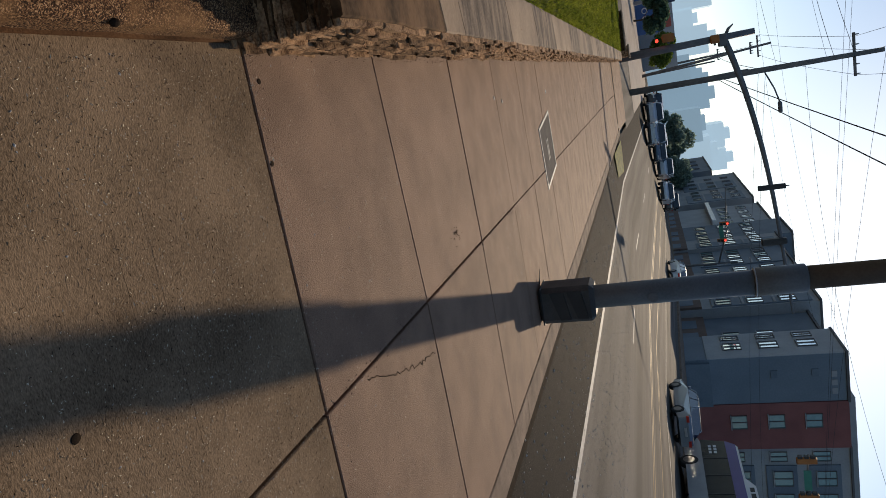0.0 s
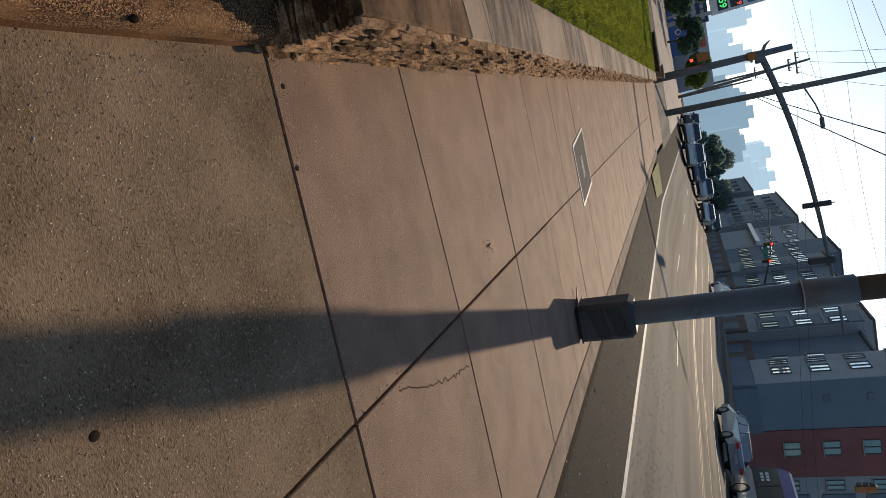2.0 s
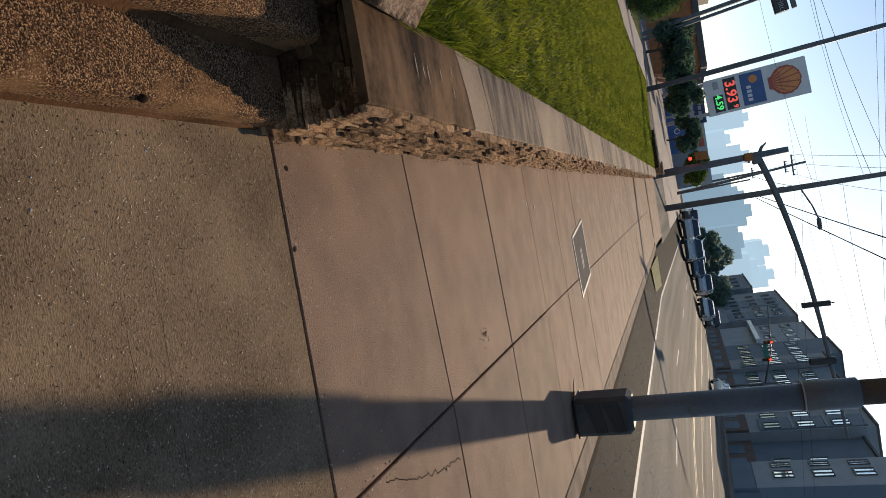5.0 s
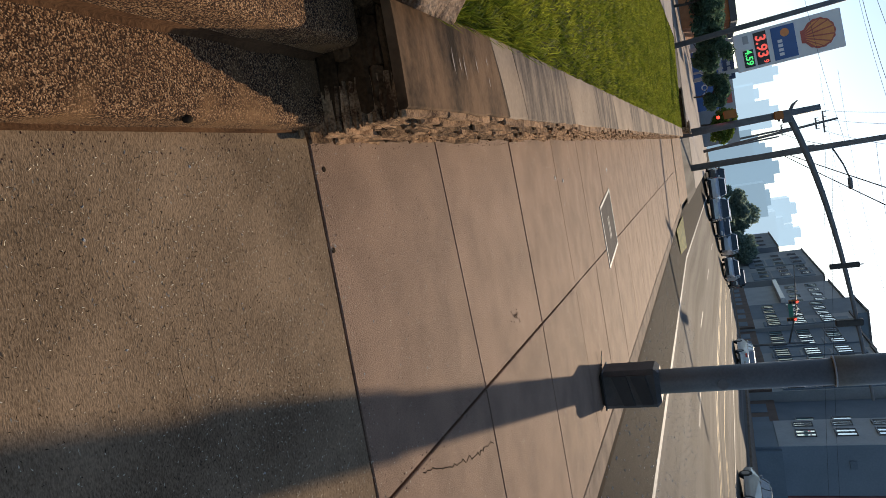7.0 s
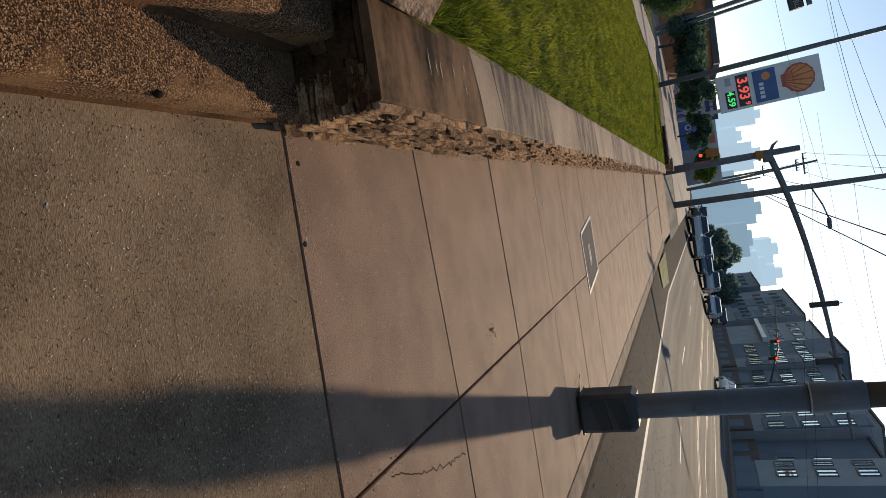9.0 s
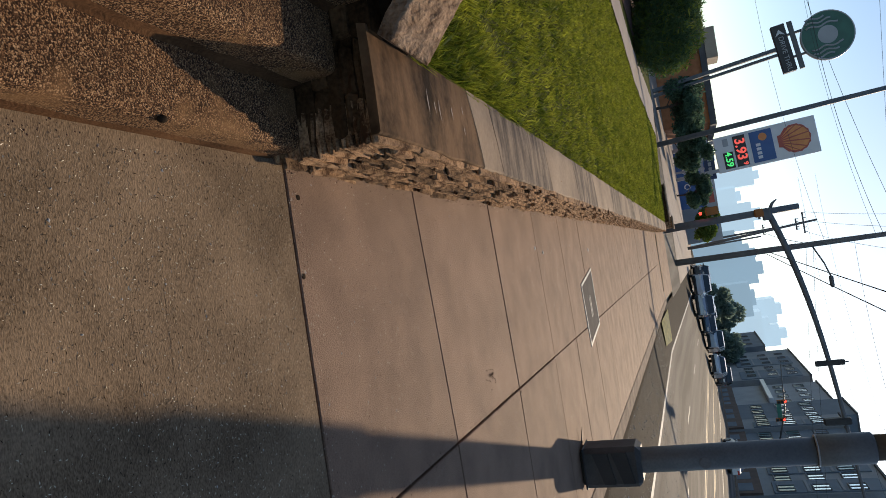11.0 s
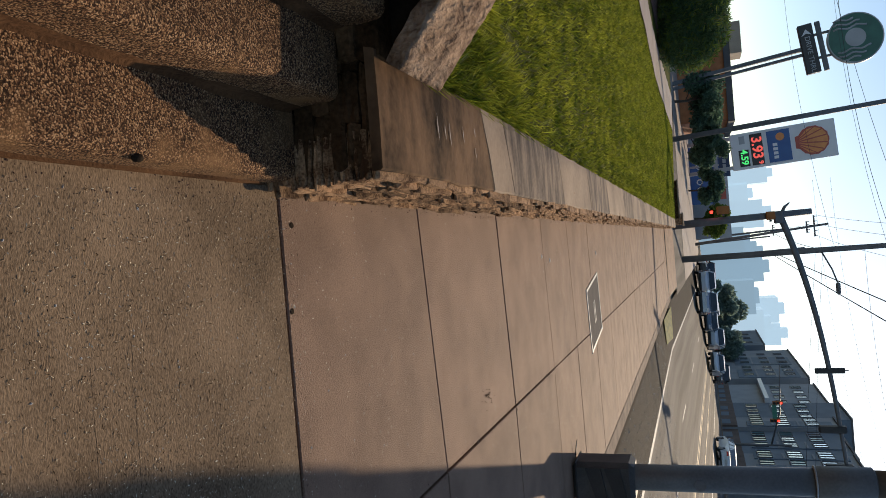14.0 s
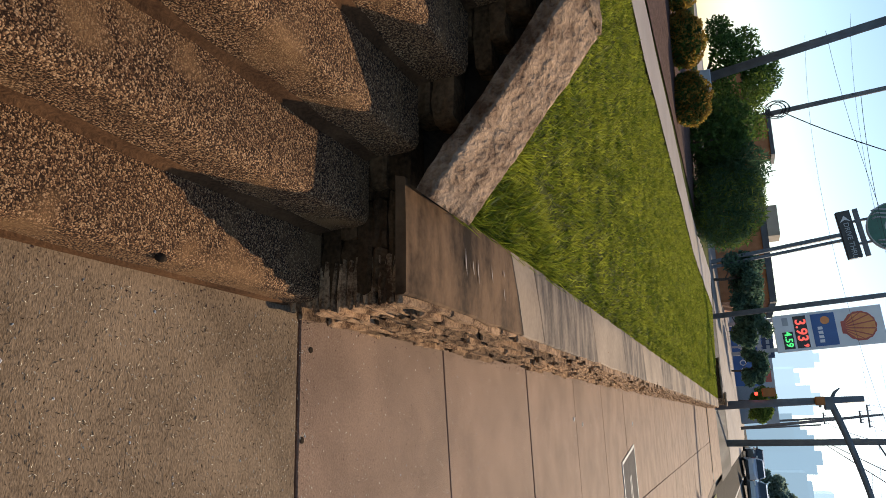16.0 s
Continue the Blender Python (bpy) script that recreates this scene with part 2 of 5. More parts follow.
M_MIDGREY = mat("mid_grey_cladding", (0.235, 0.255, 0.275), (0.30, 0.32, 0.34), 0.8, 0.4, 6, 0.1)
M_BASEBRICK = mat("brown_base_brick", (0.10, 0.07, 0.058), (0.165, 0.115, 0.095), 0.85, 0.6, 12, 0.2)
# Dark walls made paler and bluer to include the haze before them.
M_DARKWALL = mat("hazed_dark_cladding", (0.09, 0.125, 0.168), (0.13, 0.17, 0.215), 0.7, 0.4, 6, 0.1)
M_TEALPANE = mat("teal_window_glass", (0.08, 0.17, 0.19), (0.12, 0.23, 0.25), 0.12, 0.4, 3, 0.0, spec=0.9)
M_ORANGE = mat("orange_brick", (0.30, 0.11, 0.04), (0.42, 0.17, 0.07), 0.8, 2, 30, 0.2)
M_TAN = mat("tan_stucco", (0.34, 0.27, 0.2), (0.45, 0.37, 0.28), 0.85, 1, 30, 0.2)
M_ROOF = mat("dark_roof_edge", (0.06, 0.06, 0.065), (0.10, 0.10, 0.105), 0.7, 1)
M_SIGNWHITE = mat("sign_white_panel", (0.62, 0.64, 0.66), (0.72, 0.73, 0.74), 0.4, 0.8)
M_SIGNGREY = mat("sign_grey_panel", (0.3, 0.32, 0.34), (0.38, 0.4, 0.42), 0.4, 0.8)
M_SIGNBLUE = mat("sign_blue_panel", (0.02, 0.08, 0.25), (0.03, 0.11, 0.32), 0.35, 0.8)
M_SIGNNAVY = mat("sign_navy_panel", (0.012, 0.03, 0.09), (0.02, 0.045, 0.12), 0.4, 0.8)
M_SIGNORANGE = mat("sign_orange_emblem", (0.60, 0.20, 0.06), (0.75, 0.30, 0.08), 0.4, 2)
M_SIGNRED = mat("sign_red_emblem", (0.35, 0.06, 0.04), (0.45, 0.09, 0.06), 0.4, 2)
M_SIGNGREEN = mat("sign_green_emblem", (0.02, 0.10, 0.07), (0.03, 0.14, 0.10), 0.4, 2)
M_SIGNBLACK = mat("sign_black_panel", (0.012, 0.014, 0.016), (0.03, 0.03, 0.035), 0.4, 2)
M_LEDGREEN = glow("green_led", (0.1, 1.0, 0.25), 0.75)
M_LEDRED = glow("red_led", (1.0, 0.13, 0.10), 0.75)
M_SIGNALRED = glow("red_signal_lens", (1.0, 0.05, 0.03), 3.0)
M_SIGNALAMBER = mat("signal_yellow_case", (0.30, 0.105, 0.02), (0.40, 0.15, 0.03), 0.6, 3)
M_GREENSIGN = mat("street_sign_green", (0.01, 0.16, 0.11), (0.02, 0.2, 0.14), 0.4, 3)
M_TYRE = mat("tyre_rubber", (0.012, 0.012, 0.012), (0.03, 0.03, 0.03), 0.8, 8)
M_CHROME = mat("alloy_rim", (0.2, 0.2, 0.2), (0.3, 0.3, 0.3), 0.35, 8, metal=0.8)
M_CARGLASS = mat("car_glass", (0.02, 0.03, 0.035), (0.04, 0.05, 0.055), 0.05, 1, 3, 0.0, spec=1.0)
M_TAIL = mat("red_tail_lamp", (0.5, 0.03, 0.02), (0.65, 0.05, 0.03), 0.25, 8)
M_HEAD = mat("clear_head_lamp", (0.6, 0.6, 0.58), (0.75, 0.75, 0.72), 0.15, 8)
M_SILVER = mat("silver_car_paint", (0.30, 0.33, 0.36), (0.36, 0.39, 0.42), 0.25, 1, 30, 0.0, metal=0.6)
M_CARBLACK = mat("black_car_paint", (0.012, 0.014, 0.016), (0.02, 0.022, 0.025), 0.2, 1, 30, 0.0)
M_CARWHITE = mat("white_car_paint", (0.5, 0.52, 0.53), (0.6, 0.62, 0.63), 0.25, 1, 30, 0.0)
M_CARBLUE = mat("blue_grey_car_paint", (0.07, 0.11, 0.15), (0.09, 0.14, 0.18), 0.25, 1, 30, 0.0, metal=0.4)
M_PURPLE = mat("purple_bus_paint", (0.05, 0.03, 0.22), (0.07, 0.045, 0.28), 0.35, 1, 30, 0.0)
M_BUSGREY = mat("grey_bus_paint", (0.28, 0.29, 0.3), (0.36, 0.37, 0.38), 0.3, 1, 30, 0.0)
M_CAPDARK = mat("stained_capstone", (0.03, 0.017, 0.009), (0.205, 0.118, 0.062), 0.85, 3.0, 26, 0.5, dist=0.008, spec=0.06, mixfine=0.2, edge=0.12, stretch=(0.5, 1.6, 1.0))
# Brown stone with the shade of the sunless faces put into its colour.
M_SHADESTONE = mat("brown_stone_in_shade", (0.03, 0.017, 0.008), (0.14, 0.076, 0.037), 0.95, 7, 60, 0.8, spread=0.4, dist=0.012, spec=0.04)
M_STRAW = mat("dry_straw", (0.6, 0.53, 0.38), (0.85, 0.78, 0.6), 0.7, 6, spec=0.2)
# Leaves of the further trees, paled and blued to carry distance haze.
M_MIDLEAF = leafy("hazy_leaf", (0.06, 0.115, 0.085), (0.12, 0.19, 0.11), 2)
M_HAZELEAF = leafy("haze_paled_leaf", (0.18, 0.26, 0.24), (0.28, 0.36, 0.28), 1.0, 0.55)
M_BUSGLASS = mat("dark_bus_glass", (0.012, 0.015, 0.02), (0.022, 0.026, 0.032), 0.25, 1, 3, 0.0, spec=0.2)
# Haze of distance painted in: the towers glow pale blue, though nothing there shines.
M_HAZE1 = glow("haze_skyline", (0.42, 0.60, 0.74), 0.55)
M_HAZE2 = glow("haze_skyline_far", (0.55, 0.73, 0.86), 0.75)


# ---- mesh helpers ----
def box(bm, x0, x1, y0, y1, z0, z1, bevel=0.0):
    r = bmesh.ops.create_cube(bm, size=1, matrix=Matrix.LocRotScale(((x0 + x1) / 2, (y0 + y1) / 2, (z0 + z1) / 2), None, (x1 - x0, y1 - y0, z1 - z0)))
    if bevel:
        edges = list({e for v in r["verts"] for e in v.link_edges})
        bmesh.ops.bevel(bm, geom=edges, offset=bevel, segments=1, affect="EDGES")
    return bm


def boxm(*dims, bevel=0.0):
    return box(bmesh.new(), *dims, bevel=bevel)


def tube(bm, pts, radii, sides=12, caps=True):
    """A round rod through pts with a radius at each."""
    pts = [Vector(p) for p in pts]
    rings = []
    for i, p in enumerate(pts):
        d = (pts[min(i + 1, len(pts) - 1)] - pts[max(i - 1, 0)]).normalized()
        u = d.cross(Vector((0.31, 0.95, 0.05)) if abs(d.z) > 0.8 else Vector((0, 0, 1))).normalized()
        w = d.cross(u)
        r = radii[i] if isinstance(radii, (list, tuple)) else radii
        rings.append([bm.verts.new(p + r * (math.cos(a) * u + math.sin(a) * w)) for a in [2 * math.pi * k / sides for k in range(sides)]])
    for a, b in zip(rings, rings[1:]):
        for k in range(sides):
            f = bm.faces.new((a[k], a[(k + 1) % sides], b[(k + 1) % sides], b[k]))
            f.smooth = True
    if caps:
        bm.faces.new(rings[0][::-1])
        bm.faces.new(rings[-1])
    return bm


def prism(bm, poly, axis, lo, hi):
    """Extrudes a closed outline (pairs) along x, y or z."""
    def put(a, b, c):
        return {"x": (c, a, b), "y": (a, c, b), "z": (a, b, c)}[axis]
    low, high = [bm.verts.new(put(a, b, lo)) for a, b in poly], [bm.verts.new(put(a, b, hi)) for a, b in poly]
    n = len(poly)
    for i in range(n):
        bm.faces.new((low[i], low[(i + 1) % n], high[(i + 1) % n], high[i]))
    bm.faces.new(low[::-1])
    bm.faces.new(high)
    bmesh.ops.recalc_face_normals(bm, faces=bm.faces[:])
    return bm


def mesh_of(name, bm, material):
    me = bpy.data.meshes.new(name)
    bmesh.ops.recalc_face_normals(bm, faces=bm.faces[:])
    bm.to_mesh(me)
    bm.free()
    me.materials.append(material)
    return me


def thing(name, label, category, at=(0, 0, 0), rz=0.0, group="", kind=""):
    ob = new(name)
    ob.empty_display_size = 0.2
    ob.matrix_basis = pose(*at, 0, 0, rz)
    return tagged(ob, label, category, group, kind)


def part(name, bm, material, parent, label=""):
    ob = new(name, mesh_of(name, bm, material))
    ob.parent = parent
    return tagged(ob, label)


def piece(name, me, parent, m):
    ob = new(name, me)
    ob.parent = parent
    ob.matrix_basis = m
    return ob


def solid(name, bm, material, label, category, kind="", group=""):
    return tagged(new(name, mesh_of(name, bm, material)), label, category, group, kind)


def rise(y):
    """The street climbs gently beyond the side street."""
    return 0.03 * max(0.0, min(y, 75.0) - 35.0) + 0.008 * max(0.0, min(y, 200.0) - 75.0)


def road_z(x, y=0.0):
    return -0.13 + 0.07 * (min(x, 22.6) - 3.4) + rise(y)


def letters(text, size, parent, m, material, name="lettering", bold=0.0):
    """Flat raised lettering in the built-in font, as a mesh."""
    cu = bpy.data.curves.new(name, "FONT")
    cu.body, cu.size, cu.extrude, cu.align_x, cu.align_y, cu.offset = text, size, 0.01, "CENTER", "CENTER", bold
    tmp = bpy.data.objects.new(name, cu)
    scene.collection.objects.link(tmp)
    me = bpy.data.meshes.new_from_object(tmp.evaluated_get(bpy.context.evaluated_depsgraph_get()))
    bpy.data.objects.remove(tmp)
    me.materials.clear()
    me.materials.append(material)
    ob = new(name, me)
    ob.parent = parent
    ob.matrix_basis = m
    return ob


# ---- ground, road, pavement ----
def profile_sheet(xs, zs, y0, y1):
    """A sheet with the given cross profile that follows the street's climb."""
    bm = bmesh.new()
    ys = [y0] + [y for y in (35, 41, 42, 45, 50, 55, 60, 65, 70, 75, 100, 140, 200, 420) if y0 < y < y1] + [y1]
    rows = [[bm.verts.new((x, y, z + rise(y))) for x, z in zip(xs, zs)] for y in ys]
    for a, b in zip(rows, rows[1:]):
        for i in range(len(xs) - 1):
            bm.faces.new((a[i], a[i + 1], b[i + 1], b[i]))
    return bm


FAR_Z = road_z(22.6)
solid("ground", profile_sheet([-1500, -60, -0.9, 2.9, 3.4, 22.6, 60, 2500], [-0.25, -0.25, -0.25, -0.25, -0.25, FAR_Z - 0.1, FAR_Z - 0.02, FAR_Z - 0.02], -300, 3000), M_GROUND, "flat grey-brown open ground reaching the horizon", "ground", "structure")
solid("road", profile_sheet([5.3, 9, 14, 22.4], [road_z(v) for v in (5.3, 9, 14, 22.4)], -60, 420), M_LANE, "worn pale asphalt road with traffic lanes", "road", "structure")
solid("road_shoulder", profile_sheet([3.36, 5.3], [road_z(3.36), road_z(5.3)], -60, 420), M_ASPHALT, "dark newer asphalt strip beside the kerb", "road", "structure")
# a paved side street beyond the lawn, and the ramp at the corner
solid("side_street", profile_sheet([-60, 3.4], [-0.02, -0.02], 42.0, 52.0), M_LANE, "asphalt side street crossing beyond the lawn", "road", "structure")
solid("corner_pavement", profile_sheet([-60, 3.3], [0.0, 0.0], 52.0, 120.0), M_PATH, "pale concrete corner and forecourt beyond the side street", "pavement", "structure")


def strip(x, w, y0, y1, material, label):
    return solid("road_line", profile_sheet([x, x + w], [road_z(x) + 0.005, road_z(x + w) + 0.005], y0, y1), material, label, "road marking", "structure")


strip(5.22, 0.14, -40, 400, M_WHITE, "solid white edge line on the asphalt")
for yy in range(-30, 260, 12):
    strip(8.5, 0.12, yy + 4.6, yy + 7.9, M_WHITE, "dashed white lane line")
for xx in (11.9, 12.2, 13.9):
    strip(xx, 0.12, -40, 400, M_YELLOW, "solid yellow centre line")
strip(16.6, 0.14, -40, 400, M_WHITE, "solid white lane line")
for yy in range(-30, 260, 12):
    strip(14.2, 0.1, yy, yy + 3, M_YELLOW, "dashed yellow centre line")
far_kerb = solid("kerb_far", profile_sheet([22.38, 22.4, 22.7, 22.72], [FAR_Z - 0.2, FAR_Z + 0.13, FAR_Z + 0.13, FAR_Z - 0.2], -60, 420), M_KERB, "pale concrete kerb on the far side", "kerb", "structure")
solid("pavement_far", profile_sheet([22.7, 60], [FAR_Z + 0.12, FAR_Z + 0.12], -60, 420), M_KERB, "concrete pavement in front of the apartments", "pavement", "structure")

pavement = thing("pavement", "tan concrete pavement of broad rectangular slabs", "pavement", kind="structure")
part("bedding", boxm(-0.4, 2.97, -12, 35.8, -0.2, -0.04), M_BED, pavement, "dark dirt in the joints")


JOINTS = [3.41, 4.91, 6.51, 8.11, 9.55, 11.15, 12.95, 14.7]


def joint_y(k, x):
    """Where joint k crosses at x; the joints run a little askew."""
    if k < 0:
        return 3.41 + 1.524 * k + 0.02 * (x - 1.2)
    y = JOINTS[k] if k < 8 else 14.7 + 1.508 * (k - 7)
    return y + (0.018 if k == 0 else (0.115 if x < 1.2 else 0.055)) * (x - 1.2)


def slab(x0, x1, k, gap=0.0065):
    bm = bmesh.new()
    b = 0.005
    def ring(z, inset):
        return [bm.verts.new(v) for v in ((x0 + gap + inset, joint_y(k, x0) + gap + inset, z), (x1 - gap - inset, joint_y(k, x1) + gap + inset, z),
                                          (x1 - gap - inset, joint_y(k + 1, x1) - gap - inset, z), (x0 + gap + inset, joint_y(k + 1, x0) - gap - inset, z))]
    dz = random.uniform(-0.002, 0.002)
    a, c, d = ring(-0.1, 0), ring(dz - b, 0), ring(dz, b)
    for p, q in ((a, c), (c, d)):
        for i in range(4):
            bm.faces.new((p[i], p[(i + 1) % 4], q[(i + 1) % 4], q[i]))
    bm.faces.new(d)
    return bm


for k in range(-9, 21):
    for x0, x1 in ((-0.36, 1.2), (1.2, 2.955)):
        part("slab", slab(x0, x1, k, 0.0072 if k < 3 or k in (13, 12) else 0.005), M_ROUGH if k < 0 else M_SLAB, pavement)

solid("pavement_ramp", profile_sheet([-0.36, 2.955], [0.0, 0.0], 35.85, 42.0), M_SLAB, "plain tan pavement running down to the side street", "pavement", "structure")
kerb = thing("kerb", "weathered concrete kerb along the asphalt", "kerb", kind="structure")
for k in range(-4, 12):
    y0 = 1.2 + 3.05 * k
    bm = prism(bmesh.new(), [(2.968, -0.3), (2.968, -0.006), (2.978, 0.001), (3.27, -0.012), (3.31, -0.04), (3.34, -0.3)], "y", y0 + 0.006, y0 + 3.05 - 0.006)
    part("kerbstone", bm, M_KERB, kerb)

# Dark strip along the kerb's road side, in the joint colour.
solid("gutter_strip", profile_sheet([3.35, 3.60], [road_z(3.35) + 0.006, road_z(3.60) + 0.006], -12, 37), M_BED, "dark strip on the asphalt beside the kerb", "seam", "structure")
verge = bmesh.new()
verge.faces.new([verge.verts.new(v) for v in ((3.45, 31.0, -0.06), (4.5, 31.2, -0.02), (5.0, 36.5, 0.03), (3.6, 38.0, -0.02))])
solid("verge", verge, M_GRASS, "small green verge at the street corner", "verge", "structure")

# hairline crack and small litter on the slabs
bm = bmesh.new()
pts = []
for i in range(45):
    s = i / 44
    pts.append(Vector((1.235 + 0.29 * math.sin(s * 1.35) + random.uniform(-0.016, 0.016), 3.86 + 1.02 * s + random.uniform(-0.014, 0.014), 0.001)))
tube(bm, pts, 0.0036, 4)
solid("crack", bm, M_BED, "thin wandering crack in a concrete slab", "crack", "structure")


for gy, g0, g1 in ((2.635, 0.12, 0.95), (2.50, 0.16, 0.62)):
    bm = tube(bmesh.new(), [(g0 + (g1 - g0) * i / 20, gy + random.uniform(-0.0015, 0.0015), 0.0005) for i in range(21)], 0.0016, 4)
    solid("groove", bm, M_BED, "fine broken groove across a near slab", "crack", "structure")
bm = bmesh.new()
for k in range(30):
    a, d = random.uniform(0, 6.28), abs(random.gauss(0, 0.045))
    x, y, r = 0.96 + d * math.cos(a), 5.77 + 1.6 * d * math.sin(a), random.uniform(0.006, 0.02)
    b = random.uniform(0, 6.28)
    tube(bm, [(x, y, 0.003), (x + r * math.cos(b), y + r * math.sin(b), random.uniform(0.005, 0.02))], [0.002, 0.0008], 4)
solid("weed_tuft", bm, M_MULCH, "small dry weed tuft on the pavement", "weed", "stuff")


def scatter(name, count, area, size, material, label, category, flat=0.35, z=0.0):
    verts, faces = [], []
    for _ in range(count):
        x, y = random.uniform(area[0], area[1]), random.uniform(area[2], area[3])
        s, a = size * random.uniform(0.4, 1.3), random.uniform(0, 6.28)
        zz = z if not callable(z) else z(x)
        n = len(verts)
        ca, sa, e = math.cos(a) * s, math.sin(a) * s, random.uniform(0.3, 1.0)
        verts += [(x + ca, y + sa, zz), (x - sa * e, y + ca * e, zz), (x - ca, y - sa, zz), (x + sa * e, y - ca * e, zz), (x, y, zz + s * flat)]
        faces += [(n, n + 1, n + 4), (n + 1, n + 2, n + 4), (n + 2, n + 3, n + 4), (n + 3, n, n + 4)]
    me = bpy.data.meshes.new(name)
    me.from_pydata(verts, [], faces)
    me.materials.append(material)
    return tagged(new(name, me), label, category, "", "stuff")


scatter("pale_grit", 900, (-0.3, 2.9, 1.2, 12), 0.005, M_WHITE, "scattered pale grit and seeds on the pavement", "grit", z=0.0025)
scatter("dark_grit", 60, (-0.3, 2.9, 1.2, 9), 0.0045, M_BED, "scattered dark bits on the pavement", "grit", z=0.0025)
scatter("wall_foot_debris", 1900, (-0.345, -0.27, 1.0, 20), 0.0045, M_MULCH, "leaf crumbs gathered along the wall foot", "debris", 0.6, z=0.001)
scatter("joint_debris", 160, (1.16, 1.24, 3.4, 8), 0.006, M_MULCH, "crumbs lying along the pavement joint", "debris", 0.6, z=0.001)
scatter("road_grit", 2600, (3.5, 8.5, 4, 30), 0.021, M_WHITE, "bright chips and grit on the asphalt", "grit", 0.5, z=lambda x: road_z(x) + 0.002)
for x, y, r in ((-0.2, 3.46, 0.012), (0.12, 3.42, 0.012), (0.07, 7.89, 0.022), (0.12, 8.27, 0.022), (0.15, 11.74, 0.03), (0.645, 2.2, 0.014)):
    bm = bmesh.new()
    pale = y > 7
    bmesh.ops.create_icosphere(bm, subdivisions=2, radius=r, matrix=Matrix.LocRotScale((x, y, 0.002), None, (1, 1.2, 0.25)))
    solid("pebble" if pale else "gum_spot", bm, M_WHITE if pale else M_BED, "small white chip on the pavement" if pale else "flattened dark gum spot on the pavement", "litter")



def straws(name, count, area, material, label, long=0.009, wide=0.0024):
    """Short clippings lying on the slabs, each a slim flat sliver."""
    verts, faces = [], []
    for _ in range(count):
        x, y = random.uniform(area[0], area[1]), random.uniform(area[2], area[3])
        if noise.noise((x * 1.6, y * 1.6, 3)) < random.uniform(-1.1, 0.4):
            continue
        s, a = long * random.uniform(0.3, 1.3), random.uniform(0, 6.28)
        c, d, w = math.cos(a), math.sin(a), wide * random.uniform(0.5, 1.1)
        n = len(verts)
        verts += [(x - c * s / 2, y - d * s / 2, 0.0034), (x - d * w / 2, y + c * w / 2, 0.0044), (x + c * s / 2, y + d * s / 2, 0.0038), (x + d * w / 2, y - c * w / 2, 0.0034)]
        faces.append((n + 3, n + 2, n + 1, n))
    me = bpy.data.meshes.new(name)
    me.from_pydata(verts, [], faces)
    me.materials.append(material)
    return tagged(new(name, me), label, "clippings", "", "stuff")


straws("straw_clippings", 13000, (-0.3, 2.6, 0.9, 3.5), M_STRAW, "pale dry grass clippings on the near slabs")
straws("tan_clippings", 12000, (-0.3, 2.6, 0.9, 3.4), M_CAP, "tan grass clippings on the near slabs", 0.012, 0.0028)
straws("long_clippings", 70, (-0.3, 2.6, 1.2, 4.2), M_CAP, "few long straws lying on the near slabs", 0.035, 0.003)
straws("dark_clippings", 12000, (-0.3, 2.6, 0.9, 3.5), M_BED, "dark crumbs and clippings on the near slabs", 0.011)
straws("sparse_clippings", 4200, (-0.3, 2.8, 3.4, 9), M_STRAW, "few pale clippings on the further slabs", 0.011, 0.0035)
straws("sparse_crumbs", 2600, (-0.3, 2.8, 3.4, 8), M_MULCH, "few brown crumbs on the further slabs", 0.011, 0.004)

# utility cover set flush in the slabs
cover = thing("utility_cover", "flush grey utility cover with pale rim in the pavement", "utility cover", (0.95, 11.1, 0))
cover.matrix_basis = pose(0.95, 11.16, 0.0, 0, 0, 9)
part("lid", boxm(-0.40, 0.40, -0.55, 0.55, -0.05, 0.006, bevel=0.004), M_COVER, cover)
for a in ((-0.44, -0.40, -0.59, 0.59), (0.40, 0.44, -0.59, 0.59), (-0.40, 0.40, -0.59, -0.55), (-0.40, 0.40, 0.55, 0.59)):
    part("rim", boxm(*a, -0.05, 0.010), M_RIM, cover, "pale worn rim")
for xx in (-0.07, 0.03):
    part("marking", boxm(-0.14 + xx * 0, 0.16, xx, xx + 0.035, 0.0065, 0.0095), M_RIM, cover, "raised marking bar")

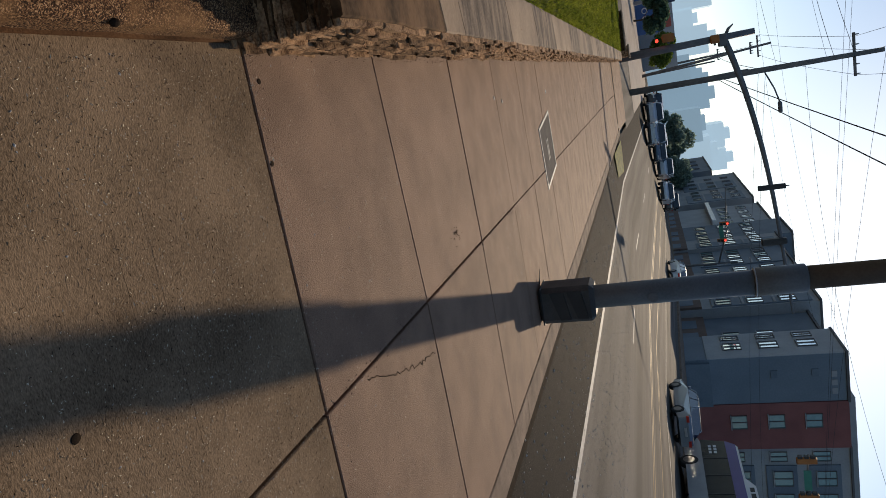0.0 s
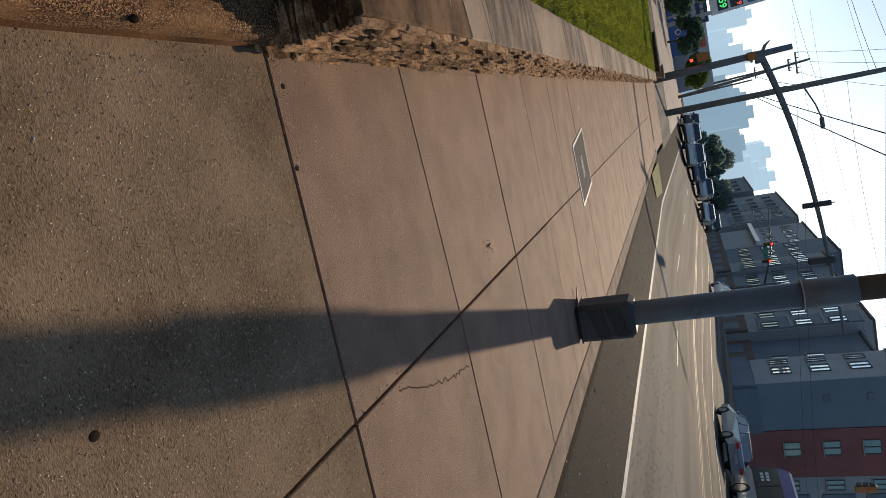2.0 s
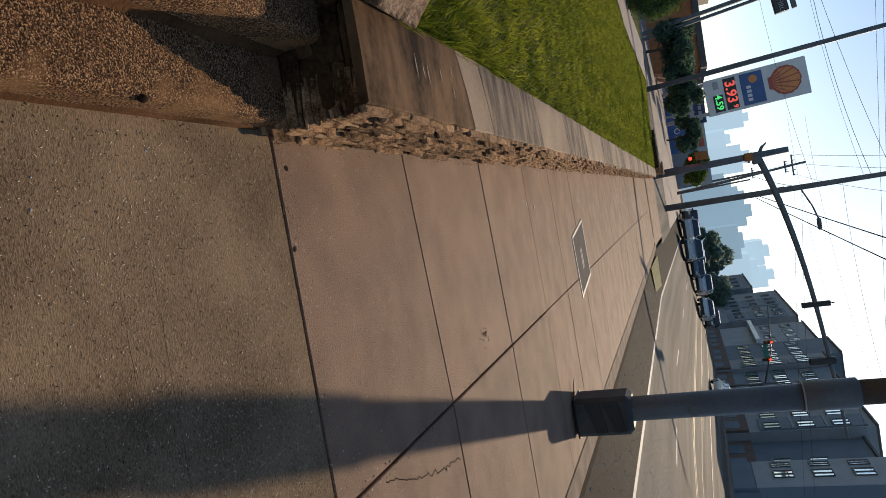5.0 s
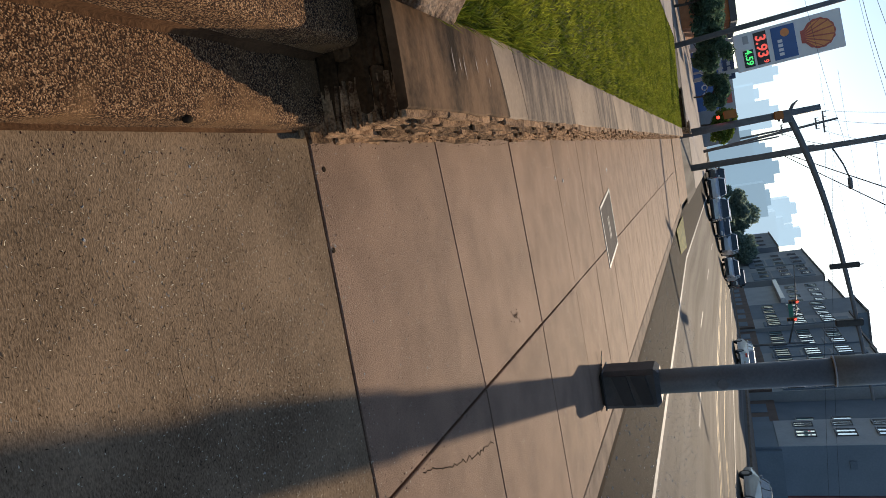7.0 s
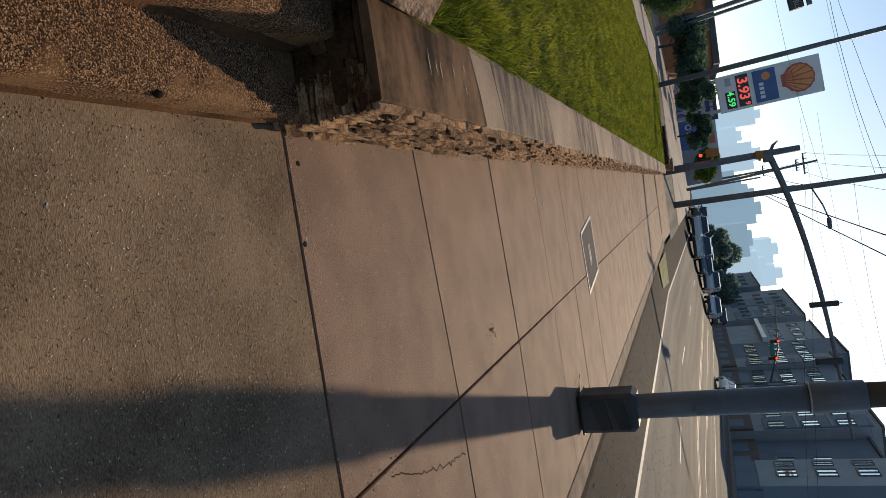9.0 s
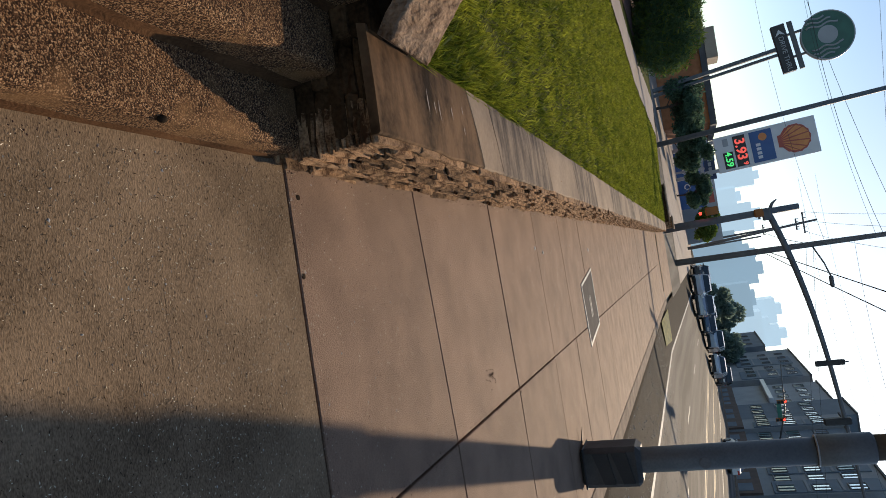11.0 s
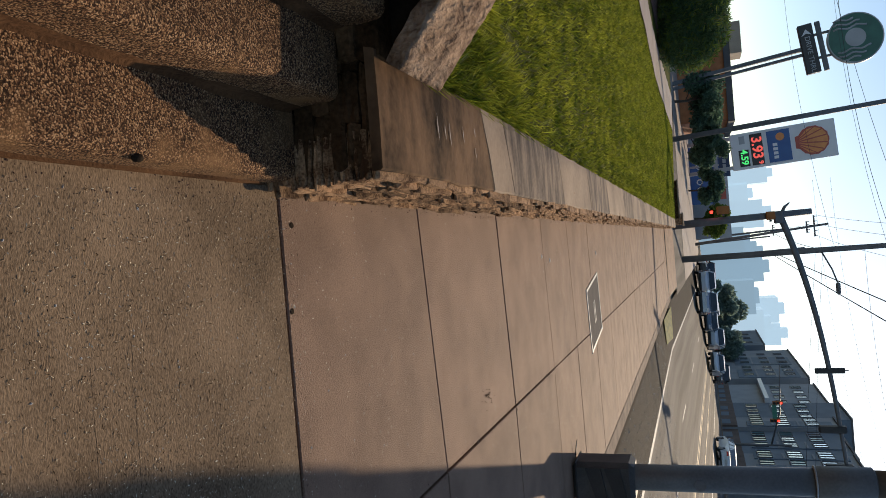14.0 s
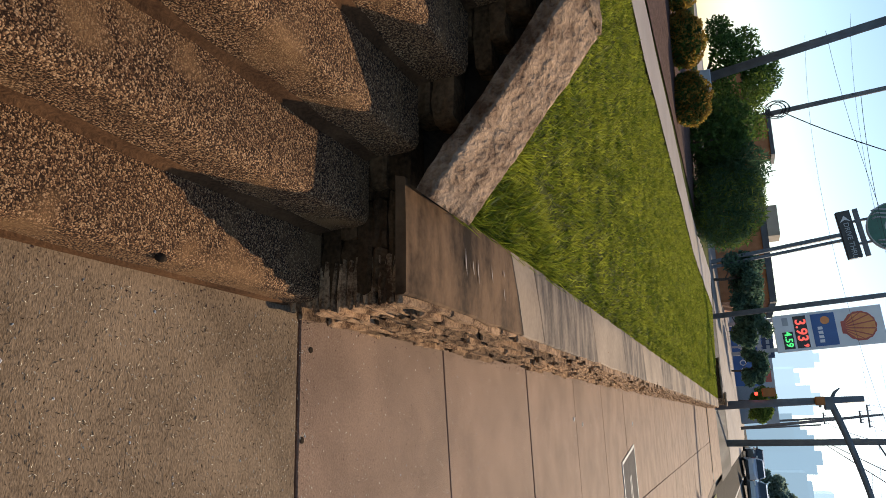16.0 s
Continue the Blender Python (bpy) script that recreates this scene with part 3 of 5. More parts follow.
# ---- steps, walls, lawn ----
stairs = thing("staircase", "pebble-finish concrete steps climbing from the pavement", "stairs", kind="structure")
for k in range(7):
    x1, z0 = (-0.345, 0.0) if k == 0 else (-0.345 - 0.245 * k, 0.14 + 0.19 * (k - 1))
    z1 = 0.14 + 0.19 * k
    back = -0.345 - 0.245 * (k + 1) - 0.04
    bm = bmesh.new()
    n, y0, y1 = 40, -5.0, 3.29
    prof = [(x1, z0 - (0.2 if k == 0 else 0.02)), (x1 - 0.004, z1 - 0.035), (x1 - 0.012, z1 - 0.012), (x1 - 0.035, z1), (back, z1 + 0.004), (back, z0 - 0.05)]
    rows = []
    for j in range(n + 1):
        y = y0 + (y1 - y0) * j / n
        rows.append([bm.verts.new((a + 0.006 * noise.noise((y * 5, k, a * 30)), y, b + 0.005 * noise.noise((y * 4, k + 9, b * 30)))) for a, b in prof])
    for a, b in zip(rows, rows[1:]):
        for i in range(len(prof) - 1):
            bm.faces.new((a[i], a[i + 1], b[i + 1], b[i]))
    bm.faces.new(rows[0])
    bm.faces.new(rows[-1][::-1])
    part("step", bm, M_STEP, stairs)
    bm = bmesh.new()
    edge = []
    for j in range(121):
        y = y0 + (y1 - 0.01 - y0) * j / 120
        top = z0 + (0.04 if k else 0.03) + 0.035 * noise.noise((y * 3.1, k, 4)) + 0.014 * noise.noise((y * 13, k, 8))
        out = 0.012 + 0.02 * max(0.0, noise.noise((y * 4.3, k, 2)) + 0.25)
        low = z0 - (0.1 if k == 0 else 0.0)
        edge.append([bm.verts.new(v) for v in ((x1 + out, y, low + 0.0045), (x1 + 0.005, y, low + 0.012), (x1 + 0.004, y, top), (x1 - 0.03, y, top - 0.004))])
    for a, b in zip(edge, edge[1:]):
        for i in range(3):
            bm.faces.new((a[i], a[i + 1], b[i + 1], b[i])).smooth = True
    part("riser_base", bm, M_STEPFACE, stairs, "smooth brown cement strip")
top_z = 0.14 + 0.19 * 6
solid("landing", boxm(-9, -0.345 - 0.245 * 7, -5.0, 3.29, top_z - 0.4, top_z + 0.002), M_STEP, "pebble-finish landing at the top of the steps", "landing", "structure")


# Unseen block, added to keep western sky light off the steps and walls.
sky_blocker = thing("sky_blocking_block", "unseen plain block added at the head of the steps against sky light", "building")
part("wall", boxm(-20, -6.2, -26, 2.6, 1.1, 10.0), M_SHADESTONE, sky_blocker)
part("roof", boxm(-20.4, -5.9, -26.4, 3.0, 10.0, 10.4), M_ROOF, sky_blocker)
part("plinth", boxm(-20, -9.0, -26, 3.2, 0.0, 1.1), M_SHADEMORTAR, sky_blocker, "plinth of the added block")

bm = bmesh.new()
bmesh.ops.create_icosphere(bm, subdivisions=2, radius=0.015, matrix=Matrix.LocRotScale((-0.353, 2.575, 0.125), None, (0.8, 1.2, 0.9)))
solid("step_chip", bm, M_BED, "small dark chipped hole in the first step's edge", "chip", "structure")


def rock(sx, sy, sz, seed, rough=0.018, cut=3):
    """A split-faced block: a cube with uneven faces."""
    bm = bmesh.new()
    bmesh.ops.create_cube(bm, size=1)
    bmesh.ops.subdivide_edges(bm, edges=bm.edges[:], cuts=cut, use_grid_fill=True)
    for v in bm.verts:
        c = v.co
        k = 1 - 0.10 * max(0.0, (abs(c.x) + abs(c.y) + abs(c.z)) * 2 - 2.2)
        p = Vector((c.x * sx * k, c.y * sy * k, c.z * sz * k))
        q = Vector((p.x * 22, p.y * 12, p.z * 40)) + Vector((seed * 3.7, seed * 1.3, 0))
        v.co = p + Vector((noise.noise(q), noise.noise(q + Vector((9, 0, 0))) * 0.5, noise.noise(q + Vector((0, 9, 0))) * 0.5)) * rough
    return bm


wall = thing("retaining_wall", "low retaining wall of thin split ledge stones", "wall", kind="structure")
part("core", boxm(-0.74, -0.40, 3.34, 38.4, -0.1, 0.40), M_SHADEMORTAR, wall, "mortar core, colour darkened for shade")
ROCKS = []
for i in range(14):
    ln, ht = random.uniform(0.14, 0.40), random.uniform(0.014, 0.03)
    ROCKS.append((ln, ht, mesh_of("ledge_rock", rock(0.17, ln, ht, i, 0.0085, 4), M_STONE)))


# Stones for faces away from the sun, in the shade-darkened colour.
SHADED_ROCKS = [(ln, ht, mesh_of("wall_rock", rock(0.15, ln, ht, i + 30, 0.012, 3), M_SHADESTONE)) for i, (ln, ht) in enumerate(((0.2, 0.05), (0.28, 0.06), (0.36, 0.055), (0.16, 0.07), (0.3, 0.08), (0.24, 0.045)))]


def course(x, y0, y1, z0, z1, along="y", jitter=0.02, top=None, thick=(0.013, 0.031), rocks=ROCKS):
    """Lays split stones in uneven courses over a face; yields mesh and pose."""
    z = z0
    while z < z1 - 0.015:
        h = min(random.uniform(*thick), z1 - z)
        s = y0
        while s < y1 - 0.05:
            ln, ht, me = random.choice(rocks)
            w = min(ln * random.uniform(0.8, 1.2), y1 - s)
            lim = 9 if top is None else top(s)
            if z + h * 0.5 < lim:
                off = random.uniform(-jitter, jitter)
                sc = Matrix.Diagonal((1, 1.04 * w / ln, 1.02 * h / ht, 1))
                if along == "y":
                    yield me, pose(x - 0.06 + off, s + w / 2, z + h / 2, random.uniform(-3, 3), random.uniform(-6, 6), random.uniform(-3, 3)) @ sc
                else:
                    yield me, pose(-(s + w / 2), x + 0.06 + off, z + h / 2, 0, random.uniform(-2, 2), 90 + random.uniform(-3, 3)) @ sc
            s += w + 0.006
        z += h + 0.004


def lay(parent, gen, limit=9999):
    """Stones of a wall; past the limit they are joined."""
    rest = bmesh.new()
    for n, (me, m) in enumerate(gen):
        if n < limit:
            piece("stone", me, parent, m)
        else:
            tmp = me.copy()
            tmp.transform(m)
            rest.from_mesh(tmp)
            bpy.data.meshes.remove(tmp)
    if len(rest.verts):
        tagged(part("far_stones", rest, M_STONE, parent), kind="stuff")
    else:
        rest.free()


lay(wall, course(-0.335, 3.30, 6.0, -0.01, 0.468))
lay(wall, course(-0.335, 6.0, 38.4, -0.01, 0.468), 0)
lay(wall, course(3.31, 0.36, 0.74, 0.0, 0.425, "x", 0.008, thick=(0.045, 0.075), rocks=SHADED_ROCKS))
joints = [3.27, 4.57, 4.99, 6.6, 8.1, 9.65, 11.6, 13.1, 14.8, 16.2, 17.9, 19.6, 21.3, 23.0, 24.6, 26.1, 27.9, 29.6, 31.2, 33.0, 34.8, 36.6, 38.5]
for i, (a, b) in enumerate(zip(joints, joints[1:])):
    bm = bmesh.new()
    n = 8
    rows = []
    for j in range(n + 1):
        y = a + 0.006 + (b - a - 0.012) * j / n
        e1, e2 = 0.014 * noise.noise((y * 5, i, 1)), 0.012 * noise.noise((y * 4, i, 7))
        shear = 0.4 * ((0 if i == 0 else 1 - j / n) + j / n)
        rows.append([bm.verts.new((v[0], v[1] + shear * (v[0] + 0.53), v[2])) for v in ((-0.345 + e1, y, 0.44), (-0.345 + e1, y, 0.470), (-0.352 + e1, y, 0.478), (-0.53, y, 0.48 + 0.003 * noise.noise((y * 3, 2, i))), (-0.745 + e2, y, 0.476), (-0.755 + e2, y, 0.44))])
    for p, q in zip(rows, rows[1:]):
        for s in range(6):
            bm.faces.new((p[s], p[(s + 1) % 6], q[(s + 1) % 6], q[s]))
    bm.faces.new(rows[0])
    bm.faces.new(rows[-1][::-1])
    part("capstone", bm, M_CAPDARK if i == 0 else (M_CAP if i % 2 else M_CAPGREY), wall, "darkly stained capstone" if i == 0 else ("" if i % 2 else "grey streaked capstone"))


pier = thing("wall_pier", "low stone pier with a flat cap ending the retaining wall", "wall", kind="structure")
part("shaft", boxm(-1.02, -0.46, 39.3, 40.7, -0.1, 0.78, bevel=0.02), M_STONE, pier)
part("capstone", boxm(-1.08, -0.40, 39.2, 40.8, 0.78, 0.86, bevel=0.015), M_CAP, pier)
# Its face looks away from the sun; that shade is in the core's colour.
return_wall = thing("return_wall", "stone wall turning in at the lawn's end, coloured as shaded", "wall", kind="structure")
part("core", boxm(-2.7, -0.78, 38.45, 38.75, 0.2, 0.66, bevel=0.015), M_SHADESTONE, return_wall)
part("capstone", boxm(-2.75, -0.76, 38.4, 38.8, 0.66, 0.72, bevel=0.012), M_CAPGREY, return_wall)

for k in range(6):
    sx, sy = random.uniform(-0.66, -0.42), random.uniform(3.4, 4.5)
    ln = random.uniform(0.04, 0.12)
    bm = bmesh.new()
    bm.faces.new([bm.verts.new(v) for v in ((sx, sy, 0.4835), (sx + ln * 0.5, sy + 0.008, 0.4835), (sx + ln, sy + 0.012, 0.4835), (sx + ln * 0.5, sy - 0.004, 0.4835))])
    part("drip_mark", bm, M_PATH, wall, "pale drip mark")


def cheek_top(x):
    """Height of the sloping side wall's top at distance x to the side of the pavement."""
    return min(0.56 + 0.80 * (x - 0.68), 1.17)


cheek = thing("stair_side_wall", "sloping stone side wall beside the steps", "wall", kind="structure")
part("core", prism(bmesh.new(), [(-0.72, 0.0), (-0.72, 0.50), (-1.40, 1.03), (-6, 1.03), (-6, 0.0)], "y", 3.40, 3.66), M_SHADEMORTAR, cheek, "mortar core, colour darkened for shade")
lay(cheek, course(3.31, 0.72, 3.4, 0.02, 1.12, "x", 0.02, top=lambda s: cheek_top(s) - 0.11, thick=(0.05, 0.09), rocks=SHADED_ROCKS))


def cap_slope(x0, z0, x1, z1, seed, thick=0.055):
    bm = bmesh.new()
    nx, ny = 44, 24
    up = Vector((z1 - z0, 0, x0 - x1)).normalized()
    up = up if up.z > 0 else -up
    grid = []
    for i in range(nx + 1):
        row = []
        for j in range(ny + 1):
            u, v = i / nx, j / ny
            p = Vector((x0 + (x1 - x0) * u, 3.27 + 0.395 * v, z0 + (z1 - z0) * u))
            edge = min(v, 1 - v, u, 1 - u)
            p.y += 0.02 * noise.noise((p.x * 6, seed, v * 2)) + 0.007 * noise.noise((p.x * 22, seed, v * 3))
            h = 0.009 * noise.noise((p.x * 7, p.y * 5, seed)) + 0.006 * noise.noise((p.x * 22, p.y * 12, seed)) + 0.003 * noise.noise((p.x * 50, p.y * 30, seed)) - 0.006 * max(0, 0.03 - edge) / 0.03
            row.append(bm.verts.new(p + up * h))
        grid.append(row)
    for i in range(nx):
        for j in range(ny):
            bm.faces.new((grid[i][j], grid[i + 1][j], grid[i + 1][j + 1], grid[i][j + 1])).smooth = True
    rim = [grid[i][0] for i in range(nx + 1)] + [grid[nx][j] for j in range(1, ny + 1)] + [grid[i][ny] for i in range(nx - 1, -1, -1)] + [grid[0][j] for j in range(ny - 1, 0, -1)]
    low = [bm.verts.new(v.co - up * thick) for v in rim]
    for i in range(len(rim)):
        bm.faces.new((rim[i], rim[(i + 1) % len(rim)], low[(i + 1) % len(low)], low[i]))
    bm.faces.new(low)
    return bm


part("capstone", cap_slope(-0.655, 0.565, -1.32, 1.10, 3), M_CHEEK, cheek)
part("capstone", cap_slope(-1.335, 1.115, -2.6, 1.14, 5), M_CHEEK, cheek)
part("capstone", cap_slope(-2.61, 1.14, -4.2, 1.15, 6), M_CHEEK, cheek)


def lawn_z(x, y):
    rise = max(0.0, -0.78 - x)
    z = 0.455 + 0.045 * rise
    if y < 6:
        z += 0.35 * max(0.0, min(1.0, (rise - 0.5) / 2.0)) * (6 - y) / 2.5
    return z + 0.015 * noise.noise((x * 0.7, y * 0.7, 0))


def sheet(x0, x1, y0, y1, nx, ny, fz):
    bm = bmesh.new()
    g = [[bm.verts.new((x0 + (x1 - x0) * i / nx, y0 + (y1 - y0) * j / ny, fz(x0 + (x1 - x0) * i / nx, y0 + (y1 - y0) * j / ny))) for i in range(nx + 1)] for j in range(ny + 1)]
    for a, b in zip(g, g[1:]):
        for i in range(nx):
            bm.faces.new((a[i], a[i + 1], b[i + 1], b[i])).smooth = True
    return bm


solid("lawn", sheet(-40, -0.745, 3.68, 38.4, 60, 60, lambda x, y: lawn_z(x, y) - 0.01), M_SOIL, "earth under the mown lawn", "lawn", "structure")


def path_x(y):
    if y < 16:
        return -4.95 - 0.006 * (y - 16) ** 2
    return -4.95 + 0.38 * min(1.0, (y - 16) / 6) - 0.042 * max(0.0, y - 23)


bm = bmesh.new()
rows = []
for j in range(39):
    y = 6 + j * 0.85
    c, w = path_x(y), 1.15 + 0.03 * max(0.0, y - 20)
    rows.append([bm.verts.new((c - t * w, y, lawn_z(c - t * w, y) + 0.03)) for t in (0, 0.5, 1)])
for a, b in zip(rows, rows[1:]):
    for i in range(2):
        bm.faces.new((a[i], a[i + 1], b[i + 1], b[i]))
solid("garden_path", bm, M_PATH, "pale concrete garden path curving beside the lawn", "path", "structure")
solid("mulch_bed", sheet(-20, -6.45, 10, 29, 20, 20, lambda x, y: lawn_z(x, y) + 0.02 - (0.2 if x > path_x(y) - 1.3 - 0.03 * max(0.0, y - 20) else 0)), M_MULCH, "reddish bark mulch bed under the shrubs", "mulch", "structure")


def blades(name, count, area, tall, keep, label):
    verts, faces = [], []
    rng = np.random.default_rng(5)
    x0, x1, y0, y1 = area
    for _ in range(count):
        y = y0 + (y1 - y0) * rng.random() ** 1.7
        x = x1 - (x1 - x0) * rng.random()
        if not keep(x, y):
            continue
        z = lawn_z(x, y) - 0.012
        track = abs(x + 1.29 + 0.028 * (y - 8.15))
        patch = 0.85 + 0.3 * noise.noise((x * 1.1, y * 1.1, 4)) + 0.6 * noise.noise((x * 9, y * 9, 8))
        h, a, w = tall * rng.uniform(0.5, 1.3) * patch * (0.75 if track < 0.04 * y ** 0.5 else 1.0), rng.uniform(0, 6.28), 0.0045 * (1 + 0.12 * y)
        lx, ly = h * rng.uniform(-1.2, 1.2), h * rng.uniform(-1.2, 1.2)
        n = len(verts)
        verts += [(x - w * math.cos(a), y - w * math.sin(a), z), (x + w * math.cos(a), y + w * math.sin(a), z), (x + lx, y + ly, z + h)]
        faces.append((n, n + 1, n + 2))
    me = bpy.data.meshes.new(name)
    me.from_pydata(verts, [], faces)
    me.materials.append(M_GRASS)
    return tagged(new(name, me), label, "grass", "", "stuff")


blades("grass", 230000, (-7, -0.76, 3.68, 38.2), 0.055, lambda x, y: x > path_x(y) + 0.05 or y < 6, "green mown grass of the lawn")
blades("long_grass", 9000, (-1.6, -0.76, 3.7, 6.2), 0.10, lambda x, y: (x + 0.76) ** 2 + ((y - 3.9) * 0.5) ** 2 < 0.6, "longer grass in the corner by the wall")


# ---- street furniture ----
def ring_pole(name, pts, radii, material, parent, sides=14):
    return part(name, tube(bmesh.new(), pts, radii, sides), material, parent)


pole = thing("street_pole", "grey round steel street pole with a dark base cover", "street pole", (2.515, 8.80, 0))
ring_pole("shaft", [(0, 0, 0), (-0.02, 0, 0.6), (-0.035, 0, 2.40)], [0.134, 0.134, 0.137], M_STEEL, pole, 24)
ring_pole("sleeve", [(-0.036, 0, 2.34), (-0.036, 0, 2.345), (-0.036, 0, 2.36), (-0.04, 0, 2.84), (-0.04, 0, 2.86)], [0.137, 0.15, 0.155, 0.153, 0.125], M_STEEL, pole, 24)
part("sleeve_band", tube(bmesh.new(), [(-0.036, 0, 2.335), (-0.036, 0, 2.352)], 0.157, 24), M_SIGNGREY, pole, "thin pale band round the sleeve's foot")
ring_pole("upper_shaft", [(-0.04, 0, 2.8), (-0.05, 0, 6.2), (-0.06, 0, 9.5)], [0.126, 0.113, 0.09], M_STEEL, pole, 20)
bm = bmesh.new()
box(bm, -0.215, 0.215, -0.2, 0.2, 0.0, 0.64, bevel=0.05)
part("base_cover", bm, M_BOXGREY, pole, "dark grey boxy base cover")
for z0, z1 in ((0.16, 0.30), (0.36, 0.50)):
    part("panel", prism(bmesh.new(), [(-0.17, z0 - 0.02), (0.165, z0 + 0.08), (0.165, z1 + 0.06), (-0.17, z1)], "y", -0.225, -0.195), M_BOX, pole, "black slanted panel")
part("hand_hole", tube(bmesh.new(), [(0, -0.139, 1.28), (0, -0.146, 1.28)], 0.055, 16), M_DARKSTEEL, pole, "small round access plate")
for z in (0.03,):
    part("strap", boxm(-0.22, 0.22, -0.206, 0.206, z, z + 0.02, bevel=0.006), M_BOX, pole, "black strap")
part("stem", tube(bmesh.new(), [(-0.24, -0.02, 0.02), (-0.34, 0.0, 0.03), (-0.42, -0.03, 0.05)], [0.008, 0.006, 0.003], 5), M_BOX, pole, "thin weed stem at the base")

mast = thing("traffic_signal_mast", "grey steel signal mast with a long curved arm", "traffic signal", (-0.44, 42.0, 0))
ring_pole("shaft", [(0, 0, 0), (-0.1, 0, 3.5), (-0.2, 0, 7.15)], [0.22, 0.19, 0.16], M_DARKSTEEL, mast, 16)
ring_pole("base", [(0, 0, 0), (0, 0, 0.25)], [0.32, 0.26], M_DARKSTEEL, mast, 16)
arm_fit = np.polyfit([-0.1, 1.3, 2.6, 4.8, 7.3, 9.8, 12.5, 15.5], [5.65, 6.08, 6.4, 6.93, 7.3, 7.55, 7.85, 8.05], 3)
arm_x = np.linspace(-0.1, 15.5, 26)
ring_pole("arm", [(float(v), 0, float(np.polyval(arm_fit, v))) for v in arm_x], [0.17 - 0.0062 * float(v) for v in arm_x], M_DARKSTEEL, mast, 10)
ring_pole("bracket", [(0.1, 0, 5.55), (-0.55, 0, 5.9), (-0.75, 0, 6.15)], [0.10, 0.08, 0.03], M_DARKSTEEL, mast, 8)
part("coupling", boxm(-0.35, 0.3, -0.25, 0.25, 5.35, 5.8, bevel=0.05), M_DARKSTEEL, mast)
part("sign_back", boxm(8.0, 8.28, -0.12, 0.06, 6.72, 8.12, bevel=0.03), M_BOX, mast, "edge of a dark signal head hung on the arm")
part("finial", tube(bmesh.new(), [(8.15, 0, 8.1), (8.15, 0, 8.3)], 0.03, 6), M_DARKSTEEL, mast)
for x0, z0 in ((13.2, 6.9), (11.2, 6.7)):
    part("signal_head", boxm(x0 - 0.18, x0 + 0.18, -0.2, 0.2, z0, z0 + 1.3, bevel=0.06), M_BOX, mast, "dark signal head")


for x0, z0, z1 in ((-0.62, 2.55, 3.2), (-0.12, 4.95, 5.4)):
    head = part("signal_head", boxm(x0 - 0.24, x0 + 0.2, -0.42, -0.12, z0, z1, bevel=0.05), M_SIGNALAMBER, mast, "yellow signal head fixed to the mast")
    part("back_bar", boxm(x0 - 0.05, x0 + 0.3, -0.14, 0.05, (z0 + z1) / 2 - 0.05, (z0 + z1) / 2 + 0.05), M_DARKSTEEL, head)
part("red_lamp", boxm(-0.66, -0.50, -0.40, -0.14, 2.2, 2.36, bevel=0.03), M_SIGNALRED, mast, "small red pedestrian lamp")


def span(a, b, sag, r, label="thin black overhead cable strung between poles", n=14):
    a, b = Vector(a), Vector(b)
    pts = [a.lerp(b, i / n) - Vector((0, 0, sag * 4 * (i / n) * (1 - i / n))) for i in range(n + 1)]
    return solid("overhead_cable", tube(bmesh.new(), pts, r, 5), M_CABLE, label, "cable", group="overhead cables")


def utility_pole(x, y, h, r, lean, arms, base=0.0):
    p = thing("utility_pole", "dark weathered wooden utility pole carrying cables", "utility pole", (x, y, base), group="utility poles")
    ring_pole("shaft", [(0, 0, -0.3), (lean * 0.5, 0, h * 0.5), (lean, 0, h)], [r, r * 0.85, r * 0.65], M_WOOD, p, 12)
    for z, half in arms:
        lx = lean * z / h
        part("crossarm", boxm(lx - half, lx + half, -0.08, 0.08, z - 0.07, z + 0.07), M_WOOD, p)
        for s in (-0.9, -0.45, 0.45, 0.9):
            part("insulator", tube(bmesh.new(), [(lx + s * half, 0, z + 0.05), (lx + s * half, 0, z + 0.28)], [0.05, 0.035], 6), M_SIGNGREY, p)
    return p


utility_pole(1.75, 50.0, 15.0, 0.22, -0.1, [(13.4, 1.3)], 0.3)
utility_pole(1.4, 82.0, 13.0, 0.17, -1.2, [(11.7, 1.1), (11.0, 0.6)], 1.2)
utility_pole(1.0, 100.0, 11.0, 0.16, -0.5, [(9.4, 0.7)], 1.3)
utility_pole(1.9, 112.0, 10.0, 0.16, -0.4, [], 1.4)
utility_pole(2.3, 66.0, 9.0, 0.11, -0.3, [], 0.8)
utility_pole(40.3, 60.0, 18.0, 0.22, 0.0, [(13.4, 1.6), (14.2, 1.2)], FAR_Z)
utility_pole(41.4, 60.6, 17.0, 0.18, -0.1, [], FAR_Z)
lamp = thing("street_lamp", "cobra-head street lamp hung from a utility pole", "street lamp", (1.72, 49.9, 8.6))
part("arm", tube(bmesh.new(), [(0, 0, 0), (1.2, -0.3, 0.5), (2.1, -0.4, 0.75)], 0.05, 6), M_DARKSTEEL, lamp)
part("head", boxm(2.0, 2.75, -0.55, -0.25, 0.62, 0.86, bevel=0.08), M_DARKSTEEL, lamp)

